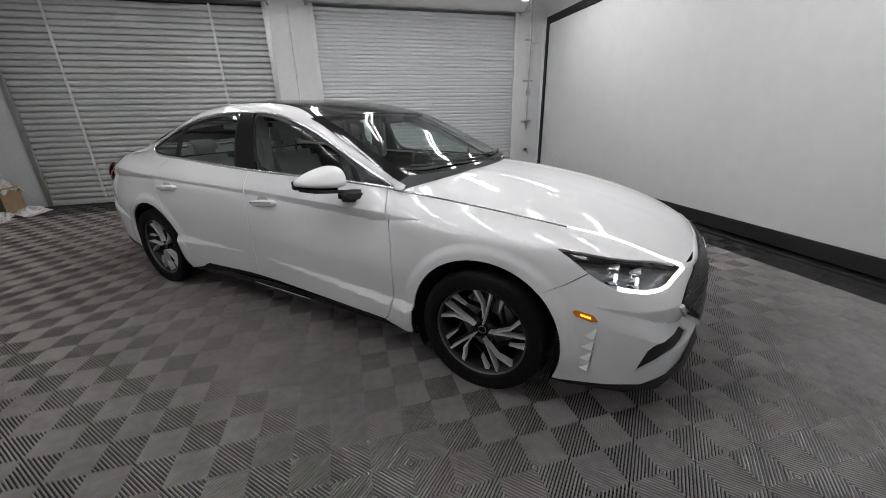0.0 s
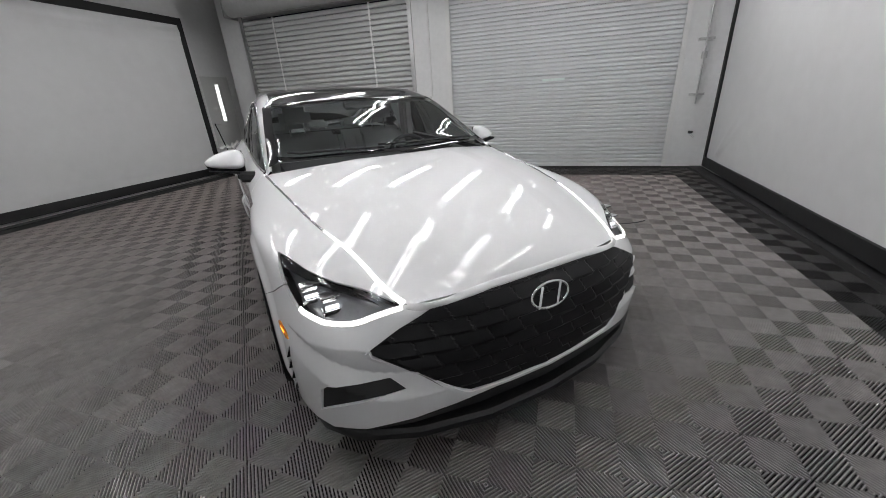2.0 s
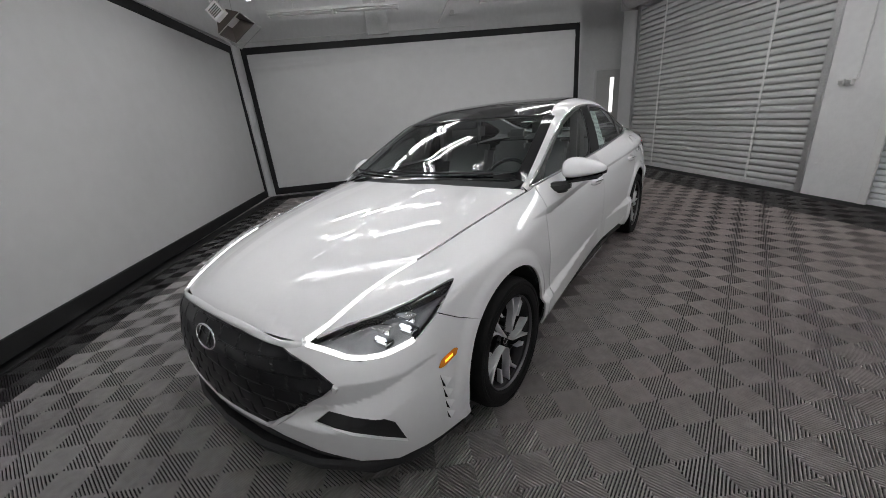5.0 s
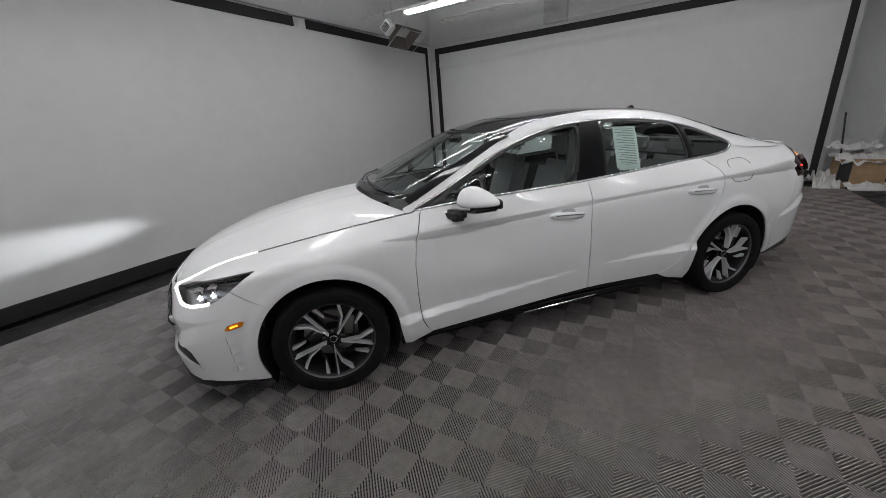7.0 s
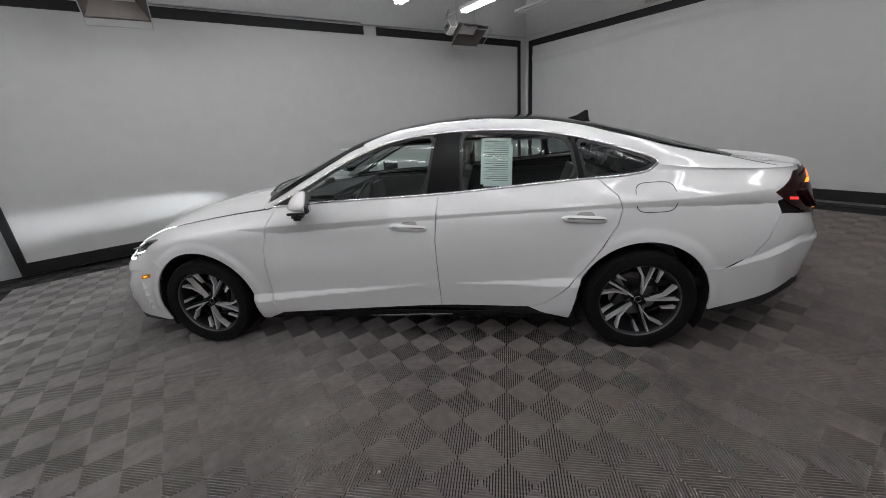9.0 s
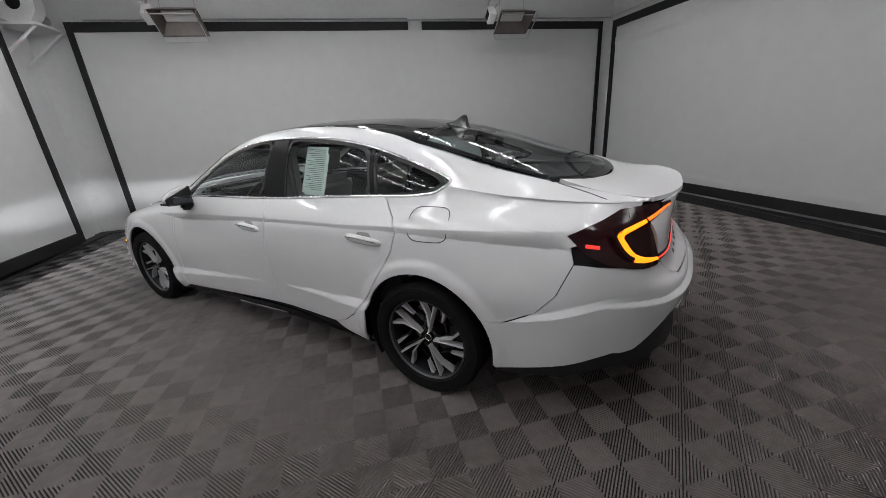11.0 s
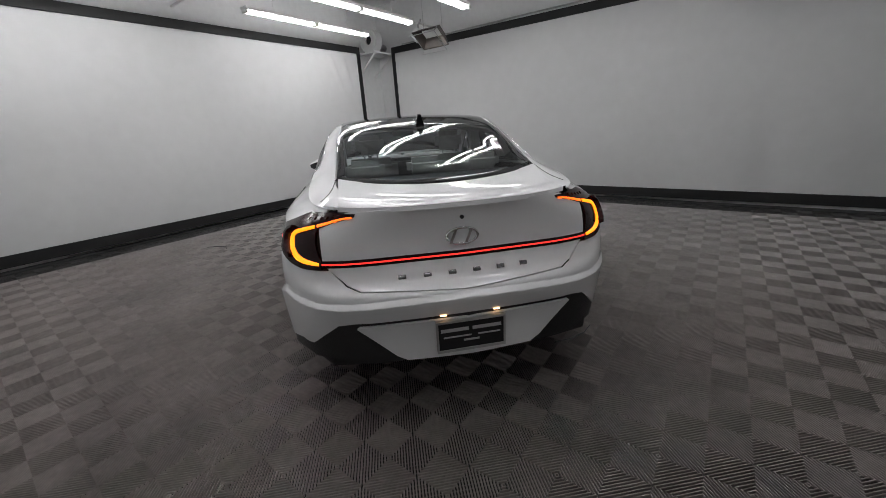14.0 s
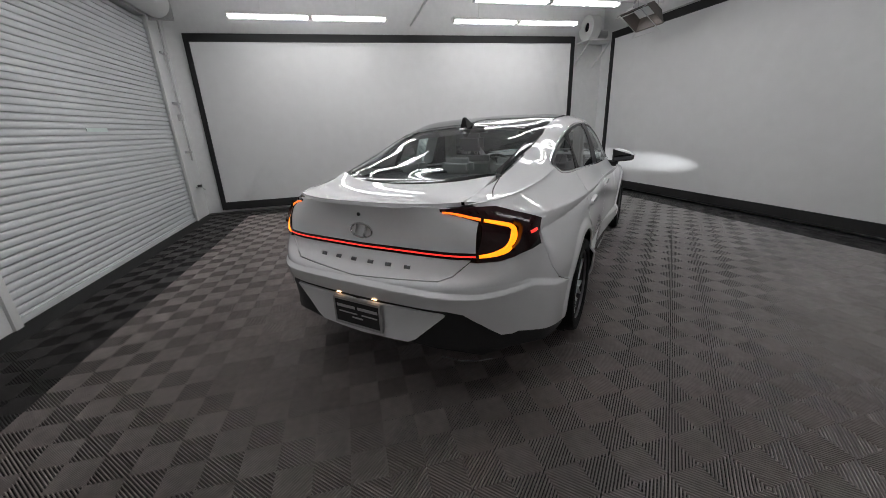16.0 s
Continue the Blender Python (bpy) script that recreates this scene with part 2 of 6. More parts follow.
# ---------------------------------------------------------------- the room
UA, UB, VC, VD, TOP = 3.95, -5.40, -3.74, 4.36, 3.85
RB, RN = -6.35, 5.30
FLOOR = boxes("floor", [((UB - .3, VC - .3, -0.16), (UA + .3, VD + .3, -0.0115)), ((RB - .3, 3.1, -.16), (UB - .3, VD + .3, -.0115)), ((RB - .3, VD + .3, -.16), (UB + .3, RN + .3, -.0115))], GAP)
tagged(FLOOR, "grey ribbed plastic garage tiles with a dark border", "floor", kind="structure")
tagged(boxes("ceiling", [((UB - .3, VC - .3, TOP), (UA + .3, VD + .3, TOP + 0.15)), ((RB - .3, 3.1, TOP), (UB - .3, VD + .3, TOP + .15)), ((RB - .3, VD + .3, TOP), (UB + .3, RN + .3, TOP + .15))] + [((UB, v - .05, TOP - .16), (UA, v + .05, TOP)) for v in (-2.6, -.9, .8, 2.5)], CEIL), "white painted ceiling with joists", "ceiling", kind="structure")
for nm, span in (("wall_east", ((UA, VC - .3, -.01), (UA + .25, VD + .3, TOP))), ("wall_west", ((UB - .25, VC - .3, -.01), (UB, 3.42, TOP))), ("wall_south", ((UB, VC - .25, -.01), (UA, VC, TOP))),
                 ("wall_recess_back", ((RB - .25, 3.17, -.01), (RB, RN + .25, TOP))), ("wall_recess_side", ((RB, 3.17, -.01), (UB - .25, 3.42, TOP))),
                 ("wall_recess_end", ((RB, RN, -.01), (UB + .25, RN + .25, TOP))), ("wall_recess_return", ((UB, VD + .25, -.01), (UB + .25, RN, TOP)))):
    tagged(boxes(nm, [span], WALL), "white painted masonry wall, slightly stained", "wall", kind="structure")
SH = {"grey": (-4.86, -1.07, 3.05), "white": (-.39, 3.39, 3.07)}
spans = [((UB, VD, -.01), (SH["grey"][0], VD + .25, TOP)), ((SH["grey"][1], VD, -.01), (SH["white"][0], VD + .25, TOP)), ((SH["white"][1], VD, -.01), (UA, VD + .25, TOP)),
         ((SH["grey"][0], VD, 3.05), (SH["grey"][1], VD + .25, TOP)), ((SH["white"][0], VD, 3.07), (SH["white"][1], VD + .25, TOP))]
tagged(boxes("wall_north", spans, WALL), "white painted wall with two shutter openings", "wall", kind="structure")
for nm, span in (("baseboard_east", ((UA - .03, -2.95, -.008), (UA, 4.1, .05))), ("baseboard_west", ((UB, -3.6, -.008), (UB + .03, 3.34, .05))), ("baseboard_south", ((UB, VC, -.008), (UA - .7, VC + .03, .05)))):
    tagged(boxes(nm, [span], WHITE_METAL), "white strip along the foot of the wall", "baseboard", kind="structure")
boxes("rubber_edge", [((UB, VC + .032, -.009), (UA, VC + .20, .003)), ((UB + .032, VC + .2, -.009), (UB + .20, VD - .03, .003)), ((UA - .20, VC + .2, -.009), (UA - .032, VD - .03, .003))], SUBFLOOR, FLOOR, "dark flat strip along the walls")


# backdrop screens: pale cloth in a black border
def screen(name, origin, along, inward, length, top, foot=.05, border=(.10, .12, .15), gap=None, sag=None):
    """origin: the lower start on the wall, along: the way of its width, inward: into the room."""
    o, a, n = Vector(origin), Vector(along), Vector(inward)
    root = tagged(new(name), "pale grey backdrop screen with black vinyl border", "screen", "backdrop screens")
    nx, nz = 150, 96
    bm = bmesh.new()
    grid = []
    for i in range(nx + 1):
        col = []
        for j in range(nz + 1):
            s, z = length * i / nx, foot + (top - foot) * j / nz
            d = .022 + .008 * noise.noise(Vector((s * .55, z * .5, len(name)))) + (sag(s, z) if sag else 0)
            col.append(bm.verts.new(o + a * s + n * d + Vector((0, 0, z))))
        grid.append(col)
    for i in range(nx):
        for j in range(nz):
            bm.faces.new((grid[i][j], grid[i + 1][j], grid[i + 1][j + 1], grid[i][j + 1]))
    bmesh.ops.recalc_face_normals(bm, faces=bm.faces)
    back = [bm.verts.new(o + a * s + Vector((0, 0, z)) + n * .002) for s, z in ((0, foot), (length, foot), (length, top), (0, top))]
    bm.faces.new(back)
    part("cloth", bm, SCREEN, root, "pale grey cloth", soft=1.5)
    w, t, b = border

    def strip(s0, s1, z0, z1):
        bm = bmesh.new()
        p = [o + a * s + n * d + Vector((0, 0, z)) for d in (.0, .050) for s, z in ((s0, z0), (s1, z0), (s1, z1), (s0, z1))]
        v = [bm.verts.new(q) for q in p]
        for f in ((0, 1, 2, 3), (4, 5, 6, 7), (0, 1, 5, 4), (1, 2, 6, 5), (2, 3, 7, 6), (3, 0, 4, 7)):
            bm.faces.new([v[i] for i in f])
        bmesh.ops.recalc_face_normals(bm, faces=bm.faces)
        part("border", bm, TAPE, root, "black vinyl border strip")
    strip(0, w, foot, top)
    strip(length - w, length, foot, top)
    strip(w, length - w, foot, foot + b)
    if gap:
        strip(w, gap[0], top - t, top)
        strip(gap[1], length - w, top - t, top)
    else:
        strip(w, length - w, top - t, top)
    return root


fold = lambda d, w: math.exp(-(d / w) ** 2)
creases = lambda s, z: min(1, max(0, (2.78 - z) / .12)) * min(1, max(0, (z - .20) / .12)) * min(1, max(0, (6.90 - s) / .1)) * ((.022 * fold(s - .20 - .22 * (z - 1.6), .045) + .016 * fold(s - .36 - .34 * (z - 1.6), .035)) * max(0, z - 1.5) \
    + (.05 * fold(s - 6.75 + .75 * z, .05) + .03 * fold(s - 6.85 + 1.2 * z, .04)) * max(0, .95 - z))
screen("backdrop_screen", (3.762, -2.94, 0), (.0208, .9998, 0), (-.9998, .0208, 0), 7.03, 2.95, .05, (.075, .12, .14), sag=creases)
screen("backdrop_screen", (UB + .062, 3.33, 0), (0, -1, 0), (1, 0, 0), 6.90, 2.93, .05, (.09, .12, .14), sag=lambda s, z: .020 * fold(z - 2.70 + .02 * s + .02 * math.sin(s * 1.3), .035) + .012 * fold(z - 2.62 + .04 * math.sin(s * .9), .03) + .012 * fold(z - .28 + .02 * math.sin(s * 2), .03))
screen("backdrop_screen", (-5.16, -3.735, 0), (.9998, .0212, 0), (-.0212, .9998, 0), 8.51, 2.95, .05, (.075, .12, .14), gap=(3.52, 3.76))


# roller shutters of curved slats
def shutter(name, kind, material, label, pitch=.075, depth=1.0):
    u0, u1, top = SH[kind]
    root = tagged(new(name), label, "roller shutter", "roller shutters")
    root.location = (0, VD + .05, 0)
    bm = bmesh.new()
    prof = [(.030, .0), (-.010, .0006), (-.0145, .004), (-.0185, .020), (-.0175, .044), (-.012, .060), (-.004, .0650), (.030, .0662), (.030, .0755)]
    rows = [[bm.verts.new((x, y * depth, z * pitch / .0755)) for x in np.linspace(u0 + .02, u1 - .02, 14)] for y, z in prof]
    for a, b in zip(rows, rows[1:]):
        for i in range(13):
            bm.faces.new((a[i], a[i + 1], b[i + 1], b[i]))
    first = part("slat", bm, material, root, soft=.9)
    n = int(top / pitch)
    for k in range(1, n):
        ob = new("slat", first.data)
        ob.parent = root
        ob.location = (0, .0022 * math.sin(k * 1.7), k * pitch)
    boxes("bottom_rail", [((u0 + .02, -.03, -.008), (u1 - .02, .02, .045))], material, root, "bottom rail", .004)
    for u in (u0, u1):
        sg = 1 if u == u0 else -1
        lo, hi = sorted((u - sg * .02, u + sg * .055))
        boxes("guide_rail", [((lo, -.075, -.008), (hi, -.050, top))], STEEL if kind == "grey" else WHITE_METAL, root, "steel guide rail", .003)
    bm = bmesh.new()
    rod(bm, (u0 - .05, -.20, top + .17), (u1 + .05, -.20, top + .17), .19, 28)
    part("coil_cover", bm, material if kind == "grey" else WHITE_METAL, root, "round cover of the rolled curtain", soft=.8)
    for u in (u0 - .06, u1 + .05):
        boxes("end_bracket", [((u - .012, -.40, top - .05), (u + .012, -.05, top + .38))], STEEL, root, "steel end plate", .004)
    return root


grey_shutter = shutter("roller_shutter", "grey", SLAT_GREY, "closed grey steel roller shutter with two white straps", .0905, 1.25)
white_shutter = shutter("roller_shutter", "white", SLAT_WHITE, "closed white steel roller shutter with a pale sticker", .0645, .6)
for u in (-4.08, -1.90):
    boxes("strap", [((u - .018, -.028, .05), (u + .018, -.022, 3.0))], WHITE_METAL, grey_shutter, "thin white hanging strap")
boxes("sticker", [((1.29, -.024, 1.452), (1.66, -.019, 1.492))], PAPER, white_shutter, "pale paper sticker strip")


# twin-tube lamps, two to a fitting, in six lit rows; one row unlit
def tube_lamp(u, v0, v1, z, lit=True):
    root = tagged(new("tube_lamp"), "lit white twin-tube ceiling lamp" if lit else "unlit white twin-tube ceiling lamp", "ceiling lamp", "tube lamps under the ceiling")
    root.location = (u, (v0 + v1) / 2, z)
    h = (v1 - v0) / 2
    boxes("housing", [((-.075, -h, .035), (.075, h, .075)), ((-.03, -h, .02), (.03, h, .036))], WHITE_METAL, root, "white enamel housing", .006)
    for lo, hi in ((-h + .03, -.035), (.035, h - .03)):
        for x in (-.045, .045):
            bm = bmesh.new()
            rod(bm, (x, lo, .012), (x, hi, .012), .0098, 10)
            part("tube", bm, TUBE if lit else WHITE_METAL, root, "lit tube" if lit else "unlit tube", soft=.8)
        for y in (lo - .012, hi + .012):
            boxes("tube_holder", [((-.065, y - .012, -.006), (.065, y + .012, .036))], WHITE_METAL, root, bevel=.003)
    for y in (-h * .6, h * .6):
        bm = bmesh.new()
        rod(bm, (0, y, .07), (0, y, TOP - z), .006, 6)
        part("hanger", bm, WHITE_METAL, root)
    return root


LAMP_Z = 2.95
first = tube_lamp(2.92, -2.45, -.17, LAMP_Z)
for u in (2.92, 1.86, .76, -.32, -1.40, -2.55):
    for mid in (-1.31, 2.03):
        if (u, mid) != (2.92, -1.31):
            copy_thing(first, pose(u, mid, LAMP_Z))
dark = tube_lamp(-3.85, -2.55, -.47, 3.06, False)
copy_thing(dark, pose(-3.85, 1.91, 3.06))

# pipe grid and conduits
bm = bmesh.new()
pipe(bm, [(UA - .1, .35, 3.12), (UB + .1, .35, 3.12)], .018)
pipe(bm, [(-2.95, VC + .1, 3.16), (-2.95, VD - .1, 3.16)], .016)
pipe(bm, [(2.3, VC + .1, 3.16), (2.3, VD - .1, 3.16)], .016)
tagged(part("sprinkler_pipe", bm, WHITE_METAL, soft=.8), "white painted pipes under the ceiling", "pipe")
bm = bmesh.new()
pipe(bm, [(UA - .75, VC + .03, 3.02), (-1.40, VC + .03, 3.02), (-1.50, VC + .05, 2.93), (-1.62, VC + .07, 2.91), (-1.72, VC + .05, 2.93)], .012)
pipe(bm, [(-1.45, VC + .03, 3.0), (UB + .05, VC + .03, 3.02)], .010)
tagged(part("conduit", bm, STEEL, soft=.8), "thin grey conduit running above the screen", "conduit")
bm = bmesh.new()
pipe(bm, [(UB + .03, VC + .1, 3.04), (UB + .03, 1.05, 3.04)], .013)
tagged(part("conduit", bm, WHITE_METAL, soft=.8), "thin white conduit above the screen", "conduit")
tagged(boxes("wall_duct", [((UB, -1.10, 3.0), (UB + .10, -.66, TOP))], STEEL, bevel=.004), "grey sheet-metal duct on the wall", "duct")
horn = tagged(new("alarm_horn"), "small white alarm horn on the wall", "alarm")
boxes("base_plate", [((UB, .59, 3.25), (UB + .03, .70, 3.40))], WHITE_METAL, horn, bevel=.006)
bm = bmesh.new()
rod(bm, (UB + .03, .645, 3.29), (UB + .07, .645, 3.29), .032, 14, .045)
part("horn_mouth", bm, STEEL, horn)


# radiant heaters hung over the floor
def heater(u, v, z):
    root = tagged(new("radiant_heater"), "tan steel radiant heater hung below the ceiling", "heater", "radiant heaters")
    root.matrix_world = pose(u, v, z, 36, 0, 0)
    bm = bmesh.new()
    lo = [(-.28, -.20, -.10), (.28, -.20, -.10), (.28, .20, -.10), (-.28, .20, -.10)]
    hi = [(-.20, -.09, .06), (.20, -.09, .06), (.20, .09, .06), (-.20, .09, .06)]
    va, vb = [bm.verts.new(p) for p in lo], [bm.verts.new(p) for p in hi]
    vc = [bm.verts.new((x * .94, y * .92, z2 + .004)) for x, y, z2 in lo]
    vd = [bm.verts.new((x * .92, y * .88, z2 - .015)) for x, y, z2 in hi]
    for i in range(4):
        j = (i + 1) % 4
        bm.faces.new((va[i], va[j], vb[j], vb[i]))
        bm.faces.new((vc[j], vc[i], vd[i], vd[j]))
        bm.faces.new((va[j], va[i], vc[i], vc[j]))
    bm.faces.new(vb)
    part("hood", bm, TAN, root, "flared tan steel hood")
    boxes("burner", [((-.18, -.075, .015), (.18, .075, .03))], WHITE_METAL, root, "pale ceramic burner plate")
    boxes("end_box", [((.29, -.085, -.03), (.40, .085, .13))], WHITE_METAL, root, "white vented control box", .006)
    for k in range(5):
        boxes("louvre", [((.399, -.065, .0 + .022 * k), (.408, .065, .008 + .022 * k))], DARK, root)
    bm = bmesh.new()
    pipe(bm, [(-.28, .20, -.10), (-.27, .22, -.20), (.27, .22, -.20), (.28, .20, -.10), (.28, -.20, -.10), (.27, -.20, -.20), (-.27, -.20, -.20), (-.27, .22, -.20)], .006, 6)
    part("guard_wire", bm, STEEL, root)
    for x in (-.2, .2):
        bm = bmesh.new()
        m = root.matrix_world.inverted()
        rod(bm, (x, 0, .06), m @ Vector((u + x, v, TOP)), .005, 6)
        part("hanger", bm, STEEL, root)
    bm = bmesh.new()
    pipe(bm, [(.36, .0, .13), (.36, .06, .22), (.30, .10, .30)], .016, 8)
    part("gas_hose", bm, STEEL, root)
    return root


heater(-2.90, -2.78, 2.80)
heater(1.70, -2.80, 2.83)

# blower on a bracket in the corner
blower = tagged(new("corner_blower"), "white blower fan on an angled wall bracket", "fan")
B0 = Vector((3.58, -3.18, 3.02))
bm = bmesh.new()
N = 30
for y0, y1 in ((-.09, .09),):
    ring = []
    for k in range(N + 1):
        a = 2 * math.pi * k / N
        r = .195 + .055 * k / N
        ring.append([bm.verts.new(B0 + Vector((math.cos(a) * q, y, math.sin(a) * q + .06))) for q, y in ((.085, y0), (r, y0), (r, y1), (.085, y1))])
    for a, b in zip(ring, ring[1:]):
        for i in range(4):
            bm.faces.new((a[i], a[(i + 1) % 4], b[(i + 1) % 4], b[i]))
bmesh.ops.remove_doubles(bm, verts=bm.verts, dist=.0005)
bmesh.ops.recalc_face_normals(bm, faces=bm.faces)
part("scroll_housing", bm, WHITE_METAL, blower, "white round scroll housing", soft=.7)
boxes("outlet_box", [(tuple(B0 + Vector((-.13, -.085, -.17))), tuple(B0 + Vector((.05, .085, -.02))))], WHITE_METAL, blower, bevel=.006)
bm = bmesh.new()
rod(bm, B0 + Vector((-.02, -.16, -.06)), B0 + Vector((-.02, -.34, -.06)), .075, 16)
part("motor", bm, STEEL, blower, "grey motor", soft=.8)
bm = bmesh.new()
rod(bm, B0 + Vector((0, -.02, .06)), B0 + Vector((0, .06, .06)), .084, 18)
part("intake_hub", bm, DARK, blower)
boxes("shelf", [(tuple(B0 + Vector((-.20, -.42, -.20))), tuple(B0 + Vector((.22, .16, -.17))))], WHITE_METAL, blower, "white shelf", .004)
for y in (-.36, .10):
    bm = bmesh.new()
    rod(bm, B0 + Vector((-.16, y, -.20)), (UA, B0.y + y, 2.42), .018, 8)
    part("brace", bm, WHITE_METAL, blower, "white diagonal brace")

# fittings on the shutter wall
for x in (-.875, -.795):
    ob = tagged(new("wall_socket"), "white wall socket box", "socket", "socket boxes")
    boxes("back_box", [((x - .03, VD - .045, 1.265), (x + .03, VD, 1.335))], WHITE_METAL, ob, bevel=.005)
    boxes("cover", [((x - .022, VD - .052, 1.28), (x + .022, VD - .045, 1.32))], STEEL, ob, bevel=.002)
bm = bmesh.new()
pipe(bm, [(-.835, VD - .02, 1.30), (-.735, VD - .02, 1.33), (-.735, VD - .02, TOP)], .009)
tagged(part("conduit", bm, WHITE_METAL, soft=.8), "thin white conduit up the wall", "conduit")
riser = tagged(new("riser_pipe"), "pale riser pipe held by strut clamps", "pipe")
bm = bmesh.new()
pipe(bm, [(3.66, VD - .05, .98), (3.66, VD - .05, TOP)], .014)
part("pipe", bm, STEEL, riser, soft=.8)
for z in (1.12, 1.89, 2.62):
    boxes("strut_clamp", [((3.56, VD - .035, z - .018), (3.77, VD, z + .018))], STEEL, riser, "galvanised strut", .003)
    boxes("clamp_cap", [((3.635, VD - .075, z - .012), (3.685, VD - .03, z + .012))], STEEL, riser, bevel=.004)
boxes("junction_box", [((3.70, VD - .06, 2.55), (3.80, VD, 2.68))], WHITE_METAL, riser, bevel=.005)
boxes("pull_box", [((3.635, VD - .065, 1.62), (3.70, VD, 1.72))], STEEL, riser, bevel=.005)
valve = tagged(new("hose_tap"), "dark hose tap on the wall", "tap")
bm = bmesh.new()
rod(bm, (3.67, VD, .52), (3.67, VD - .09, .52), .016, 10)
rod(bm, (3.67, VD - .09, .52), (3.71, VD - .12, .47), .014, 10)
part("spout", bm, STEEL, valve, soft=.8)
bm = bmesh.new()
rod(bm, (3.67, VD - .06, .53), (3.67, VD - .06, .565), .035, 12)
part("hand_wheel", bm, PLASTIC, valve)

# side door with a lit slit window, and the heap at its foot
door = tagged(new("door_1"), "closed pale door with a lit slit window", "door", kind="structure")
boxes("door_leaf", [((RB, 4.29, -.008), (RB + .035, 5.07, 2.05))], DOORPAINT, door, bevel=.004)
boxes("door_frame", [((RB, 4.25, -.008), (RB + .05, 4.29, 2.09)), ((RB, 5.07, -.008), (RB + .05, 5.11, 2.09)), ((RB, 4.29, 2.05), (RB + .05, 5.07, 2.09))], WHITE_METAL, door)
boxes("slit_pane", [((RB + .034, 4.65, 1.06), (RB + .038, 4.75, 1.88))], SLITGLASS, door, "lit narrow pane")
boxes("slit_frame", [((RB + .034, 4.63, 1.04), (RB + .044, 4.65, 1.90)), ((RB + .034, 4.75, 1.04), (RB + .044, 4.77, 1.90)), ((RB + .034, 4.65, 1.88), (RB + .044, 4.75, 1.90)), ((RB + .034, 4.65, 1.04), (RB + .044, 4.75, 1.06))], DOORPAINT, door)
bm = bmesh.new()
rod(bm, (RB + .03, 4.37, 1.0), (RB + .09, 4.37, 1.0), .012, 8)
rod(bm, (RB + .08, 4.37, 1.0), (RB + .08, 4.49, 1.0), .010, 8)
part("door_handle", bm, STEEL, door)
carton = tagged(new("carton"), "worn cardboard carton with a dark open side", "box")
boxes("carton_body", [((-5.28, 3.47, -.008), (-4.92, 3.98, .40))], CARDBOARD, carton, bevel=.006)
boxes("dark_label", [((-4.922, 3.46, .08), (-4.915, 3.60, .36))], PLASTIC, carton)
for k in range(3):
    boxes("carton_ridge", [((-4.918, 3.64, .08 + .10 * k), (-4.912, 3.97, .10 + .10 * k))], CARDBOARD, carton)


def crumple(x0, x1, y0, y1, z, h, seed, drop=0.0):
    """A crumpled sheet lying over what is under it."""
    n = 16
    bm = bmesh.new()
    g = []
    for i in range(n + 1):
        row = []
        for j in range(n + 1):
            p = Vector((x0 + (x1 - x0) * i / n, y0 + (y1 - y0) * j / n, 0))
            q = p * 7 + Vector((seed, seed * 2.3, 0))
            k = abs(noise.noise(q)) + .5 * abs(noise.noise(q * 2.4))
            e = drop * max(0, i / n - .6) / .4
            row.append(bm.verts.new((p.x + .03 * noise.noise(q * 1.7), p.y + .03 * noise.noise(q * 1.3 + Vector((9, 0, 0))), max(z + h * k - e, .002))))
        g.append(row)
    for i in range(n):
        for j in range(n):
            bm.faces.new((g[i][j], g[i + 1][j], g[i + 1][j + 1], g[i][j + 1]))
    ob = tagged(part("crumpled_sheet", bm, SCRAP), "crumpled white plastic sheet in the heap", "sheet", "sheets in the heap")
    ob.modifiers.new("thick", "SOLIDIFY").thickness = .004
    return ob


crumple(-5.32, -4.88, 3.42, 4.00, .405, .16, 1, .10)
crumple(-5.30, -5.0, 3.36, 3.90, .52, .16, 4)
crumple(-5.25, -4.75, 3.20, 3.50, .02, .30, 7, .2)
crumple(-4.95, -4.62, 3.55, 4.05, .0, .14, 11, .1)
bm = bmesh.new()
rod(bm, (-5.10, 3.55, .0), (UB + .06, 3.50, 1.05), .012, 8)
tagged(part("pole", bm, PLASTIC), "thin black pole leaning on the wall", "pole")
bm = bmesh.new()
sweep(bm, [(2.24, 1.07, .006), (2.32, 1.03, .006), (2.40, 1.06, .006), (2.48, 1.10, .006), (2.56, 1.17, .006)], .0045, 6)
tagged(part("cable", bm, PLASTIC), "thin black cable lying on the tiles", "cable")

from mathutils.geometry import delaunay_2d_cdt

# ---------------------------------------------------------------- the car's skin
# x ahead, y to its left, z up, from the middle of the wheelbase on the ground
def cubic(t, v):
    """A natural cubic through v (rows) at t; returns f(array)."""
    t, v = np.asarray(t, float), np.asarray(v, float)
    if v.ndim == 1:
        v = v[:, None]
    n, h = len(t), np.diff(t)
    a = np.eye(n)
    r = np.zeros_like(v)
    for i in range(1, n - 1):
        a[i, i - 1:i + 2] = h[i - 1], 2 * (h[i - 1] + h[i]), h[i]
        r[i] = 6 * ((v[i + 1] - v[i]) / h[i] - (v[i] - v[i - 1]) / h[i - 1])
    m = np.linalg.solve(a, r)

    def f(q):
        q = np.clip(np.asarray(q, float), t[0], t[-1])
        i = np.clip(np.searchsorted(t, q) - 1, 0, n - 2)
        d, w = (q - t[i])[..., None], h[i][..., None]
        s = v[i + 1] - v[i]
        return v[i] + d * (s / w - w * (2 * m[i] + m[i + 1]) / 6) + d ** 2 * m[i] / 2 + d ** 3 * (m[i + 1] - m[i]) / (6 * w)
    return f


